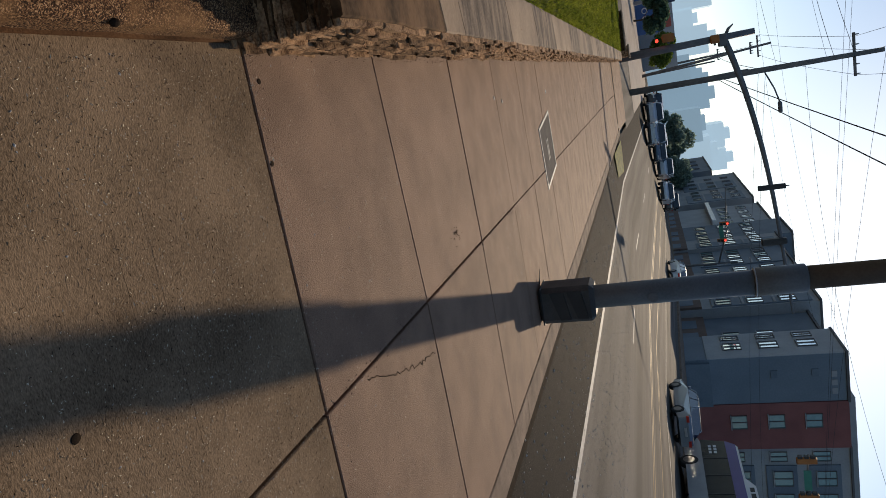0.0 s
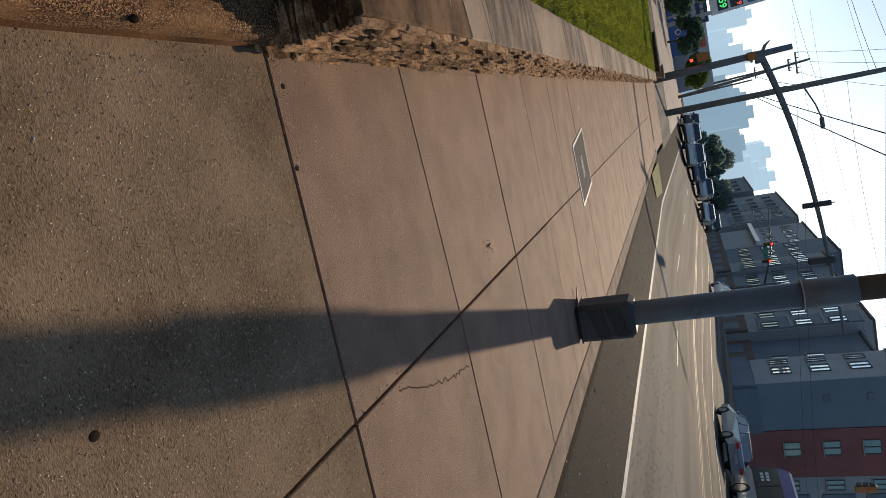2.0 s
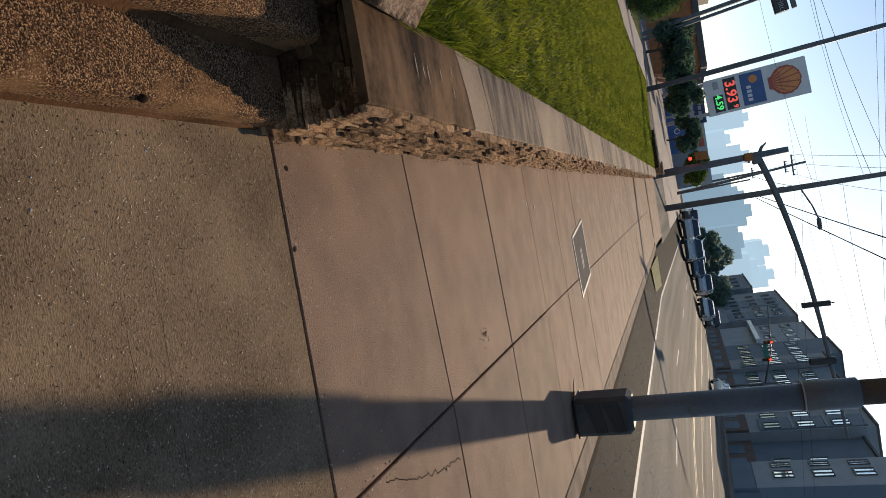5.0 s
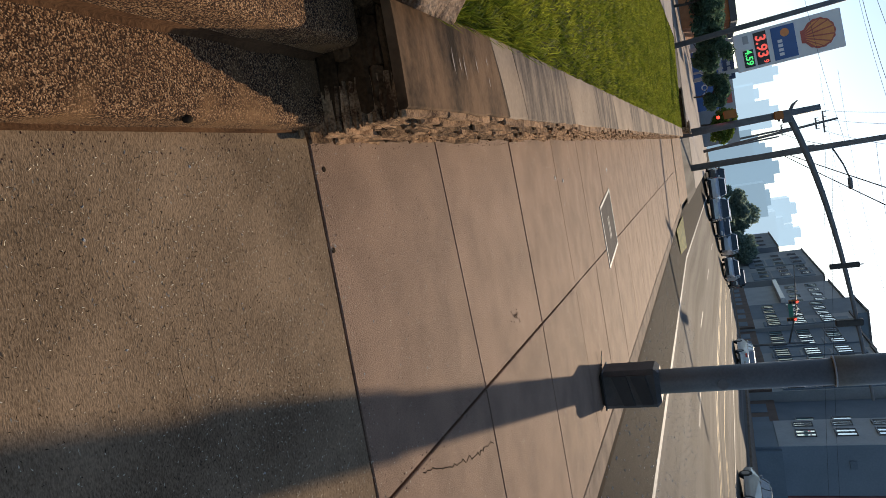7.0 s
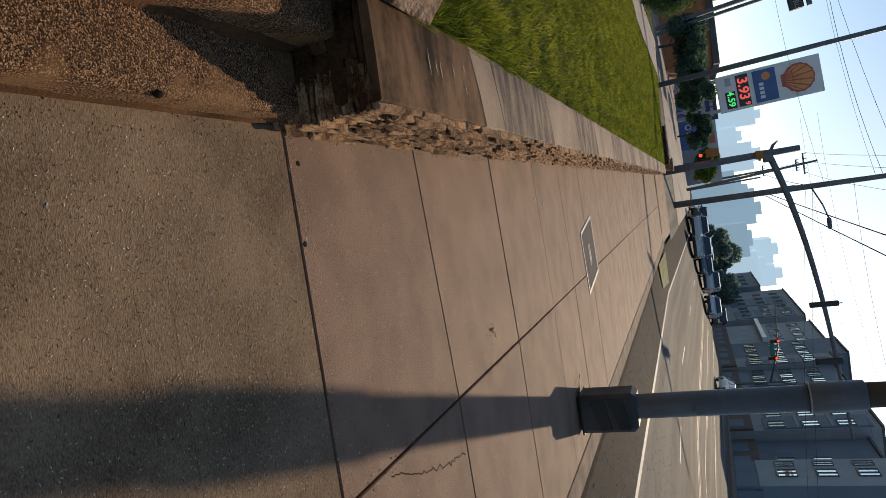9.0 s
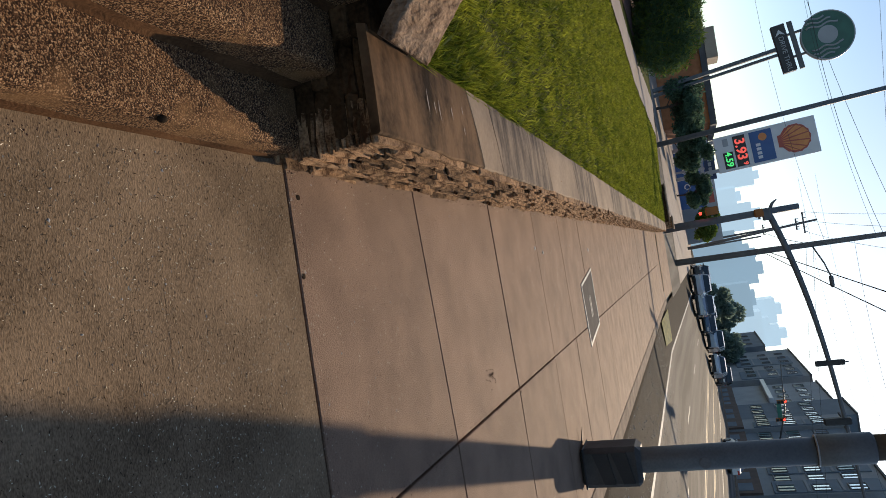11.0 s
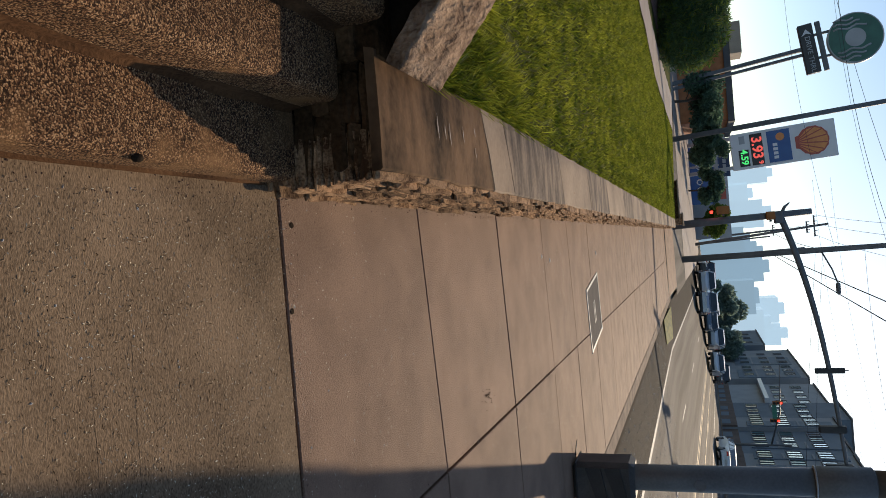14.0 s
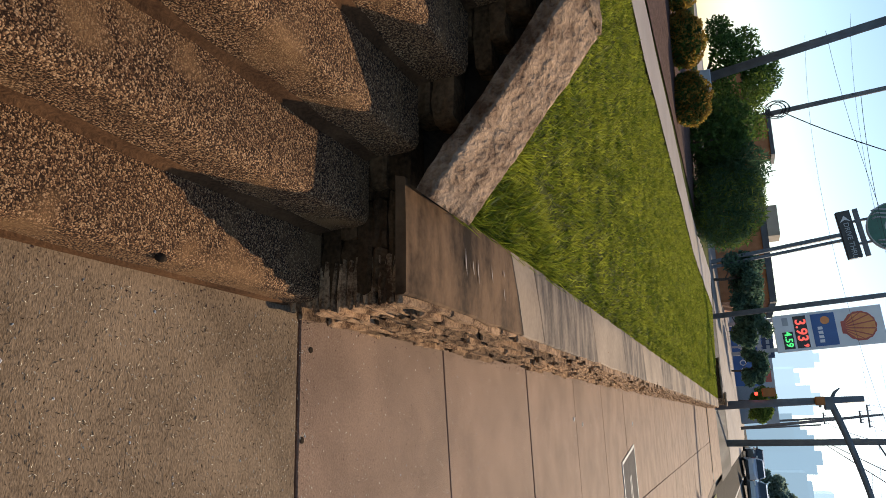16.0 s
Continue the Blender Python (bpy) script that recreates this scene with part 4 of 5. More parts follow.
for a, b, s, r in (((1.6, 50, 14.8), (-2.5, -8, 13.5), 1.0, 0.012), ((2.9, 50, 13.8), (0.6, -8, 12.4), 1.2, 0.012), ((0.6, 50, 13.8), (-1.4, -8, 12.4), 1.2, 0.012),
                   ((2.05, 60, 6.9), (5.3, 10, 11.4), 0.12, 0.028), ((2.3, 60, 6.95), (6.8, 10, 11.2), 0.12, 0.028), ((1.7, 50, 11.0), (30, 40, 13), 1.0, 0.01), ((-30, 50, 16.2), (40.3, 52, 10.4), 0.3, 0.011), ((-30, 50, 16.8), (40.3, 52, 10.4), 0.3, 0.011), ((1.7, 50, 15.4), (41.4, 60.6, 12.5), 0.3, 0.012), ((1.9, 50, 8.3), (40, 52, 5.8), 0.5, 0.010), ((1.9, 50, 8.7), (40, 52, 6.6), 0.5, 0.010),
                   ((1.6, 50, 14.8), (0.2, 82, 13.4), 0.5, 0.014), ((2.9, 50, 13.8), (1.3, 82, 13.1), 0.5, 0.014), ((0.6, 50, 13.8), (-0.8, 82, 13.1), 0.5, 0.014),
                   ((1.7, 50, 8.7), (0.5, 82, 9.0), 0.6, 0.02), ((0.2, 82, 13.0), (0.5, 100, 10.9), 0.3, 0.014), ((0.3, 82, 9.0), (0.6, 100, 8.4), 0.4, 0.014),
                   ((1.6, 50, 12.2), (-30, 58, 12.5), 1.2, 0.01), ((1.7, 50, 9.4), (-30, 60, 9.5), 1.1, 0.01), ((-5, 90, 16), (30, 75, 17.5), 0.8, 0.012), ((-5, 92, 14.5), (34, 77, 16.5), 0.8, 0.012)):
    span(a, b, s, r)


def lean_pole(name, label, category, x, y, h, r0, r1, lean, base=0.0, material=M_STEEL, square=False):
    p = thing(name, label, category, (x, y, base))
    ring_pole("shaft", [(0, 0, -0.2), (lean, 0, h)], [r0, r1], material, p, 4 if square else 12)
    return p


lean_pole("light_pole", "plain dark steel light pole by the forecourt", "light pole", -5.55, 45.0, 14.0, 0.16, 0.13, -0.9, 0.0, M_DARKSTEEL)
lp = lean_pole("car_park_lamp_pole", "square grey car-park lamp pole on a pale footing", "light pole", -13.45, 30.0, 9.5, 0.25, 0.23, -1.5, 1.0, M_STEEL, True)
part("footing", boxm(-0.36, 0.36, -0.36, 0.36, -0.6, 0.75, bevel=0.04), M_SIGNGREY, lp, "pale concrete footing")
cp = lean_pole("cable_pole", "slim dark wooden pole with a coil of cable", "utility pole", -17.25, 45.0, 14.0, 0.17, 0.13, -1.0, 0.0, M_WOOD)
for k in range(5):
    bm = bmesh.new()
    rr = 0.45 + 0.05 * k
    tube(bm, [(-0.45 + rr * math.cos(a) * 0.9, -0.2 - 0.03 * k, 5.2 + 0.15 * (k % 3) + rr * math.sin(a)) for a in [2 * math.pi * i / 18 for i in range(19)]], 0.025, 4)
    part("cable_coil", bm, M_CABLE, cp, "loop of black cable")
span((-17.8, 45, 5.4), (-9.5, 40, 15.5), 0.7, 0.03)
span((-17.9, 45, 9.8), (1.6, 50, 12.6), 0.8, 0.015)
span((-30, 60, 11), (1.6, 52, 14.2), 0.8, 0.015)

# ---- fuel-station price sign ----
sign = thing("fuel_price_sign", "tall fuel-station sign with emblem and price displays", "price sign", (-7.3, 75.0, 0))
sign.matrix_basis = pose(-7.05, 75.0, 0, 0, -3.2, 0)
part("panel", boxm(-1.75, 1.75, -0.25, 0.25, 5.2, 14.3, bevel=0.05), M_SIGNWHITE, sign)
part("post", boxm(1.25, 1.6, -0.2, 0.2, -0.1, 5.2), M_SIGNGREY, sign)
part("post", boxm(-1.6, -1.25, -0.2, 0.2, -0.1, 5.2), M_SIGNGREY, sign)
bm = bmesh.new()
fan = [(1.35 * math.sin(a) * (1 + 0.03 * math.cos(14 * a)), 12.35 + 1.35 * math.cos(a) * (1 + 0.03 * math.cos(14 * a))) for a in [radians(v) for v in range(-125, 126, 10)]] + [(0.62, 11.15), (0.55, 10.85), (-0.55, 10.85), (-0.62, 11.15)]
prism(bm, fan, "y", -0.29, -0.252)
part("emblem", bm, M_SIGNRED, sign, "red fan-shaped emblem outline")
bm = bmesh.new()
for k in range(-3, 4):
    a0, a1 = radians(k * 34 - 14), radians(k * 34 + 14)
    prism(bm, [(0.12 * k, 11.15), (1.2 * math.sin(a0), 12.4 + 1.2 * math.cos(a0)), (1.2 * math.sin(a1), 12.4 + 1.2 * math.cos(a1))], "y", -0.31, -0.295)
part("emblem_ribs", bm, M_SIGNORANGE, sign, "orange fan ribs")
part("blue_panel", boxm(-1.5, 1.5, -0.29, -0.252, 8.45, 10.45), M_SIGNBLUE, sign, "blue company panel")
part("dot", tube(bmesh.new(), [(-0.85, -0.3, 9.6), (-0.85, -0.29, 9.6)], 0.38, 16), M_SIGNORANGE, sign, "orange roundel")
for k in range(4):
    part("bar", boxm(-0.3 + 0.4 * k, -0.02 + 0.4 * k, -0.31, -0.292, 8.9, 9.3), M_SIGNWHITE, sign)
part("red_display", boxm(-1.5, 1.5, -0.29, -0.252, 6.95, 8.05), M_SIGNBLACK, sign)
part("green_display", boxm(-0.1, 1.5, -0.29, -0.252, 5.85, 6.75), M_SIGNBLACK, sign)
letters("3.93", 1.25, sign, pose(-0.15, -0.30, 7.5, 90), M_LEDRED, "price", 0.03)
letters("9", 0.6, sign, pose(1.3, -0.30, 7.7, 90), M_LEDRED, "price", 0.02)
letters("4.59", 0.85, sign, pose(0.6, -0.30, 6.3, 90), M_LEDGREEN, "price", 0.02)
part("notice", boxm(-1.45, -0.7, -0.29, -0.252, 6.0, 6.5), M_SIGNGREY, sign)
lower = thing("station_notice", "dark fuel-station notice board with pale bars", "sign", (-6.4, 75.2, 0))
part("board", boxm(-1.2, 1.2, -0.1, 0.1, 4.0, 5.0), M_SIGNNAVY, lower)
part("post", boxm(-0.1, 0.1, 0.0, 0.15, -0.1, 4.0), M_SIGNGREY, lower)
for k in range(4):
    part("bar", boxm(-1.0 + 0.5 * k, -0.62 + 0.5 * k, -0.115, -0.102, 4.35, 4.65), M_SIGNGREY, lower)

banner = thing("drink_banner", "large blue drinks advertisement with pale rounded strokes", "banner", (-5.3, 82.0, 0))
part("board", boxm(-3.9, 2.4, -0.1, 0.1, 0.9, 3.7), M_SIGNBLUE, banner)
for x in (-3.4, 2.0):
    part("post", boxm(x - 0.1, x + 0.1, 0.1, 0.25, -0.1, 3.7), M_SIGNGREY, banner)
for k in range(5):
    cx = -1.7 + 0.85 * k
    bm = bmesh.new()
    tube(bm, [(cx + 0.27 * math.cos(a), -0.13, 2.2 + 0.27 * math.sin(a)) for a in [2 * math.pi * i / 14 for i in range(12 if k % 2 else 15)]], 0.07, 5)
    part("stroke", bm, M_SIGNWHITE, banner, "pale rounded stroke")

# ---- coffee drive-through sign ----
cs = thing("drive_through_sign", "dark pole sign with round green emblem above arrow panel", "sign", (-10.7, 55.0, 0))
cs.matrix_basis = pose(-10.65, 55.0, -0.15, 0, -7.0, 0)
part("post", boxm(-0.28, -0.02, -0.14, 0.14, -0.1, 9.4), M_DARKSTEEL, cs)
part("post", boxm(0.14, 0.34, -0.1, 0.1, -0.1, 9.4), M_DARKSTEEL, cs)
part("arrow_panel", boxm(-1.75, 1.65, -0.22, 0.22, 9.35, 10.25, bevel=0.04), M_SIGNBLACK, cs, "black panel with arrow")
letters("DRIVE THRU", 0.46, cs, pose(0.4, -0.24, 9.8, 90), M_SIGNGREY)
part("arrow", prism(bmesh.new(), [(-0.95, 10.12), (-1.4, 9.8), (-0.95, 9.48), (-1.1, 9.8)], "y", -0.245, -0.222), M_SIGNWHITE, cs, "white arrow head")
part("bar", boxm(-1.75, 1.65, -0.12, 0.12, 10.45, 10.75), M_DARKSTEEL, cs)
for x in (-0.9, 0.7):
    part("strut", boxm(x - 0.08, x + 0.08, -0.08, 0.08, 10.2, 11.3), M_DARKSTEEL, cs)
part("disc", tube(bmesh.new(), [(0, -0.22, 12.6), (0, 0.22, 12.6)], 1.68, 40), M_SIGNGREY, cs, "grey rim of the round emblem")
part("disc_face", tube(bmesh.new(), [(0, -0.25, 12.6), (0, -0.225, 12.6)], 1.60, 40), M_SIGNGREEN, cs, "dark green round face")
part("disc_inner", tube(bmesh.new(), [(0, -0.262, 12.6), (0, -0.252, 12.6)], 0.62, 24), M_SIGNGREY, cs, "plain grey middle")
for k in range(6):
    s = -1 if k < 3 else 1
    o = 0.28 * (k % 3) + 0.25
    bm = tube(bmesh.new(), [(s * (o + 0.5 + 0.08 * math.sin(i * 1.1)), -0.27, 11.35 + 0.2 * i + 0.16 * o) for i in range(11 - 2 * (k % 3))], 0.065, 5)
    part("wave", bm, M_SIGNGREY, cs, "grey wavy stroke")

# ---- traffic signals across the road ----
def span_signal(x, y, z, label):
    s = thing("traffic_signal", label, "traffic signal", (x, y, z), group="traffic signals")
    part("case", boxm(-0.2, 0.2, -0.15, 0.15, -0.55, 0.55, bevel=0.04), M_SIGNALAMBER, s)
    for k, m in enumerate((M_SIGNALRED, M_BOX, M_BOX)):
        part("lens", tube(bmesh.new(), [(0, -0.2, 0.36 - 0.36 * k), (0, -0.16, 0.36 - 0.36 * k)], 0.14, 14), m, s)
        part("visor", tube(bmesh.new(), [(0, -0.38, 0.36 - 0.36 * k), (0, -0.17, 0.36 - 0.36 * k)], 0.155, 14, caps=False), M_BOX, s)
    return s


far_mast = thing("traffic_signal_mast", "slim grey signal mast with a curved arm across the road", "traffic signal", (26.0, 92.0, FAR_Z))
ring_pole("shaft", [(0, 0, 0), (0, 0, 9)], [0.16, 0.11], M_STEEL, far_mast, 10)
ring_pole("arm", [(0, 0, 6.8), (-4, 0, 8.0), (-9.5, 0, 8.3)], [0.11, 0.09, 0.06], M_STEEL, far_mast, 8)
span_signal(20.9, 91.8, 9.0, "yellow traffic signal showing red")
span_signal(23.0, 91.8, 8.6, "yellow traffic signal showing red")
gs = thing("street_name_sign", "green street-name plate hung from the signal arm", "street sign", (22.0, 91.8, 8.6))
part("plate", boxm(-0.9, 0.9, -0.03, 0.03, -0.25, 0.25), M_GREENSIGN, gs)
near_mast = thing("traffic_signal_mast", "grey signal mast with arm and two yellow heads", "traffic signal", (30.2, 45.0, FAR_Z))
ring_pole("shaft", [(0, 0, 0), (0, 0, 9.2)], [0.16, 0.12], M_STEEL, near_mast, 10)
ring_pole("arm", [(0, 0, 6.0), (-1.8, 0, 7.4), (-4.6, 0, 7.6)], [0.09, 0.08, 0.05], M_STEEL, near_mast, 8)
for x, lab in ((26.0, "yellow traffic signal seen from behind"), (28.6, "yellow traffic signal seen from behind")):
    s = thing("traffic_signal", lab, "traffic signal", (x, 44.9, 8.7), group="traffic signals")
    part("case", boxm(-0.2, 0.2, -0.15, 0.15, -0.6, 0.6, bevel=0.04), M_SIGNALAMBER, s)
    for k in range(3):
        part("visor", boxm(-0.36, -0.2, -0.12, 0.12, -0.5 + 0.36 * k, -0.24 + 0.36 * k), M_BOX, s)
gs = thing("street_name_sign", "green street-name plate hung from the signal arm", "street sign", (27.4, 44.9, 8.7))
part("plate", boxm(-0.7, 0.7, -0.03, 0.03, -0.22, 0.22), M_GREENSIGN, gs)


# ---- vehicles ----
def wheel(parent, x, y, r=0.33, w=0.22):
    t = part("wheel", tube(bmesh.new(), [(x - w / 2, y, r), (x - w / 2 + 0.03, y, r), (x + w / 2 - 0.03, y, r), (x + w / 2, y, r)], [r * 0.9, r, r, r * 0.9], 20), M_TYRE, parent)
    part("rim", tube(bmesh.new(), [(x - w / 2 - 0.006, y, r), (x + w / 2 + 0.006, y, r)], r * 0.62, 14), M_CHROME, t)


def car(x, y, rz, paint, label, kind="sedan", z=None):
    """A car that points along +y before it is turned."""
    c = thing("car" if kind != "truck" else "pickup_truck", label, "car" if kind != "truck" else "truck", (x, y, road_z(x, y) if z is None else z), rz, group="traffic")
    L, W = (4.6, 0.9) if kind == "sedan" else ((4.7, 0.94) if kind == "suv" else (5.6, 1.0))
    h = {"sedan": 0.0, "suv": 0.22, "truck": 0.34}[kind]
    low = [(-L / 2, 0.32), (-L / 2 + 0.02, 0.78 + h), (-L / 2 + 0.15, 0.93 + h), (-L / 2 + 0.9, 0.98 + h), (L / 2 - 1.35, 0.97 + h), (L / 2 - 0.35, 0.80 + h), (L / 2 - 0.03, 0.62 + h), (L / 2, 0.34)]
    arch = []
    for cy in (L / 2 - 0.85, -L / 2 + 0.85):
        arch += [(cy + 0.40 * math.cos(a), 0.22 + 0.46 * math.sin(a)) for a in [math.pi * i / 6 for i in range(7)]]
    bm = bmesh.new()
    prism(bm, low + [(p[0], max(p[1], 0.22)) for p in arch], "x", -W, W)
    for v in bm.verts:
        if v.co.z > 0.6:
            v.co.x *= 1 - 0.07 * (v.co.z - 0.6)
        v.co.x *= 1 - 0.08 * (abs(v.co.y) / (L / 2)) ** 4
    part("body", bm, paint, c)
    top = {"sedan": [(-L / 2 + 0.55, 0.96), (-L / 2 + 1.35, 1.38), (0.15, 1.44), (0.75, 1.36), (L / 2 - 1.15, 0.95)],
           "suv": [(-L / 2 + 0.12, 1.14), (-L / 2 + 0.4, 1.66), (0.2, 1.74), (0.8, 1.66), (L / 2 - 1.2, 1.15)],
           "truck": [(-0.75, 1.3), (-0.65, 1.86), (0.5, 1.92), (0.95, 1.84), (L / 2 - 1.35, 1.28)]}[kind]
    bm = prism(bmesh.new(), top, "x", -W + 0.06, W - 0.06)
    zt = max(p[1] for p in top)
    for v in bm.verts:
        v.co.x *= 1 - 0.22 * max(0, (v.co.z - 0.95 - h) / (zt - 0.95 - h))
    cab = part("glazing", bm, M_CARGLASS, c, "dark tinted glazing")
    mid = [p for p in top if p[1] > zt - 0.12]
    bm = prism(bmesh.new(), [(p[0], p[1] + 0.012) for p in mid] + [(p[0], p[1] - 0.04) for p in mid[::-1]], "x", -W * 0.76, W * 0.76)
    part("roof", bm, paint, c)
    for s in (-1, 1):
        for yy in (mid[0][0], (mid[0][0] + mid[-1][0]) / 2, mid[-1][0]):
            part("pillar", tube(bmesh.new(), [(s * W * 0.93, yy + (0.35 if yy > 0.4 else (-0.3 if yy < -0.5 else 0)), 0.95 + h), (s * W * 0.75, yy, zt - 0.02)], 0.035, 6), paint, c)
        part("mirror", boxm(s * (W + 0.08) - 0.09, s * (W + 0.08) + 0.09, 0.72, 0.84, 0.98 + h, 1.12 + h, bevel=0.02), paint, c)
        part("tail_lamp", boxm(s * (W - 0.2) - 0.16, s * (W - 0.2) + 0.16, -L / 2 - 0.02, -L / 2 + 0.1, 0.70 + h, 0.84 + h), M_TAIL, c, "red tail lamp")
        part("headlamp", boxm(s * (W - 0.25) - 0.17, s * (W - 0.25) + 0.17, L / 2 - 0.12, L / 2 - 0.005, 0.58 + h, 0.72 + h), M_HEAD, c, "clear headlamp")
        for yy in (L / 2 - 0.85, -L / 2 + 0.85):
            wheel(c, s * (W - 0.1), yy, 0.33 if kind == "sedan" else 0.38)
    part("number_plate", boxm(-0.25, 0.25, -L / 2 - 0.02, -L / 2, 0.55, 0.68), M_RIM, c)
    part("bumper", boxm(-W * 0.9, W * 0.9, L / 2 - 0.1, L / 2 + 0.03, 0.32, 0.5, bevel=0.03), M_BOX, c)
    return c


car(18.4, 37.2, 0, M_SILVER, "silver-blue sedan standing in the far traffic lane")
for x, y, rz, paint, kind, label in (
        (4.7, 72.0, 178, M_CARWHITE, "suv", "white car waiting at the junction"),
        (6.3, 66.5, 172, M_SILVER, "suv", "silver sports utility car first in the queue"),
        (4.4, 84.0, 180, M_CARBLACK, "truck", "black pickup truck behind the first cars"),
        (8.5, 71.0, 168, M_CARBLUE, "sedan", "blue-grey sedan in the waiting queue"),
        (10.5, 74.0, 165, M_CARWHITE, "suv", "white sports utility car in the queue"),
        (12.7, 72.0, 162, M_CARWHITE, "sedan", "white sedan in the waiting queue"),
        (14.9, 79.0, 165, M_CARBLACK, "suv", "black sports utility car in the queue"),
        (18.2, 62.0, 0, M_CARWHITE, "sedan", "white sedan driving away in the far lane"),
        (9.5, 92.0, 180, M_CARWHITE, "suv", "pale car further along the road"),
        (7.0, 104.0, 180, M_CARBLACK, "truck", "dark pickup truck far along the road")):
    car(x, y, rz, paint, label, kind)

bus = thing("city_bus", "grey and purple low-floor city bus at the kerb", "bus", (21.3, 31.2, road_z(21.3)), group="traffic")
part("lower_body", prism(bmesh.new(), [(-6.2, 0.3), (-6.25, 1.15), (5.6, 1.15), (6.05, 1.05), (6.1, 0.3)], "x", -1.25, 1.25), M_BUSGREY, bus, "grey lower body")
part("glazing", prism(bmesh.new(), [(-6.2, 1.15), (-6.2, 2.35), (5.7, 2.35), (5.95, 1.15)], "x", -1.23, 1.23), M_BUSGLASS, bus, "dark window band")
part("upper_body", prism(bmesh.new(), [(-6.2, 2.35), (-6.2, 2.85), (5.3, 2.85), (5.7, 2.35)], "x", -1.26, 1.26), M_PURPLE, bus, "purple upper band")
part("roof", prism(bmesh.new(), [(-6.15, 2.85), (-6.1, 2.95), (5.1, 2.95), (5.3, 2.85)], "x", -1.24, 1.24), M_SIGNWHITE, bus, "white roof edge")
part("roof_box", prism(bmesh.new(), [(-6.0, 2.95), (-5.8, 3.35), (1.7, 3.35), (2.4, 2.95)], "x", -1.1, 1.1), M_SIGNWHITE, bus, "white roof housing")
for k in range(3):
    part("bar", boxm(-1.115, -1.10, 1.2 - 0.5 * k, 1.55 - 0.5 * k, 3.05, 3.25), M_BOX, bus)
for k in range(7):
    part("window_post", boxm(-1.245, -1.225, -5.6 + 1.6 * k, -5.5 + 1.6 * k, 1.15, 2.35), M_BOX, bus)
for a in range(3):
    for b in range(2):
        part("notice", boxm(-1.25, -1.232, 4.5 + 0.3 * a, 4.7 + 0.3 * a, 1.5 + 0.25 * b, 1.65 + 0.25 * b), M_SIGNWHITE, bus)
for s in (-1.12, 1.12):
    for yy in (3.9, -3.4):
        wheel(bus, s, yy, 0.48, 0.3)


# ---- buildings across the road ----
def window(parent, x, y, z, w, h, facing, pane=M_PANE, depth=0.12):
    """facing 'x': on a wall that looks to -x (w along y); 'y': on a wall that looks to -y."""
    f = 0.06
    def bx(a0, a1, b0, b1, d0, d1):
        return (x - d1, x - d0, y + a0, y + a1, z + b0, z + b1) if facing == "x" else (x + a0, x + a1, y - d1, y - d0, z + b0, z + b1)
    fr = boxm(*bx(0, w, 0, f, 0, depth))
    for q in ((0, w, h - f, h), (0, f, f, h - f), (w - f, w, f, h - f), (w * 0.5 - 0.04, w * 0.5 + 0.04, f, h - f)):
        box(fr, *bx(*q, 0, depth))
    wdw = part("window", fr, M_ROOF, parent)
    part("pane", boxm(*bx(f, w * 0.5 - 0.04, f, h - f, 0.012, 0.04)), pane, wdw)
    part("pane", boxm(*bx(w * 0.5 + 0.04, w - f, f, h - f, 0.012, 0.04)), pane, wdw)
    part("sill", boxm(*bx(-0.08, w + 0.08, -0.08, 0, 0, depth + 0.08)), M_MIDGREY, wdw)


G = FAR_Z + 0.1
apt = thing("apartment_building", "four-storey apartment block in grey, slate and red cladding", "building", group="apartment buildings")
part("wall", boxm(30.0, 34.95, 71.0, 77.4, G, 17.0), M_SLATE, apt, "slate-blue corner wall")
part("wall", boxm(35.0, 40.0, 70.9, 84, G, 17.1), M_RED, apt, "dark red end wall")
part("wall", boxm(40.05, 55, 71.2, 84, G, 17.0), M_MIDGREY, apt, "mid grey end wall")
part("wall", boxm(35.2, 48, 72, 84, 17.1, 17.9), M_MIDGREY, apt, "set-back upper storey")
part("street_face", boxm(29.9, 30.0, 71.0, 77.3, G + 3.2, 17.05), M_GREY, apt, "light grey street wall")
part("roof", boxm(29.8, 35.1, 70.8, 77.5, 17.0, 17.25), M_ROOF, apt)
part("roof", boxm(40.0, 55.2, 71.0, 84, 17.0, 17.2), M_ROOF, apt)
for z in (6.3, 9.8, 13.3):
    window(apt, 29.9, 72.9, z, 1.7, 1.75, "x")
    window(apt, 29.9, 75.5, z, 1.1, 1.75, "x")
for z in (6.3, 9.8, 13.2):
    window(apt, 36.2, 70.9, z, 1.5, 1.5, "y", M_TEALPANE)
for z in (10.3, 14.0):
    part("vent", boxm(31.5, 32.3, 70.9, 71.0, z, z + 0.6), M_DARKWALL, apt)
for z in (5.2, 9.2, 13.2):
    part("balcony_bay", boxm(42.0, 47.5, 71.0, 71.2, z, z + 2.9), M_DARKWALL, apt, "dark recessed balcony bay")
    window(apt, 42.6, 71.0, z + 0.7, 1.7, 1.8, "y", M_TEALPANE)
    window(apt, 45.2, 71.0, z + 0.7, 1.7, 1.8, "y", M_TEALPANE)
    window(apt, 40.5, 71.2, z + 0.5, 1.1, 1.6, "y", M_TEALPANE)
    part("balcony_bay", boxm(49.5, 54, 71.0, 71.2, z, z + 2.9), M_DARKWALL, apt, "dark recessed balcony bay")
    window(apt, 50.2, 71.0, z + 0.7, 1.7, 1.8, "y", M_TEALPANE)
for k in range(3):
    part("mark", boxm(31.8 + 0.9 * k, 32.4 + 0.9 * k, 70.93, 71.0, 15.7, 16.2), M_MIDGREY, apt, "pale wall mark")
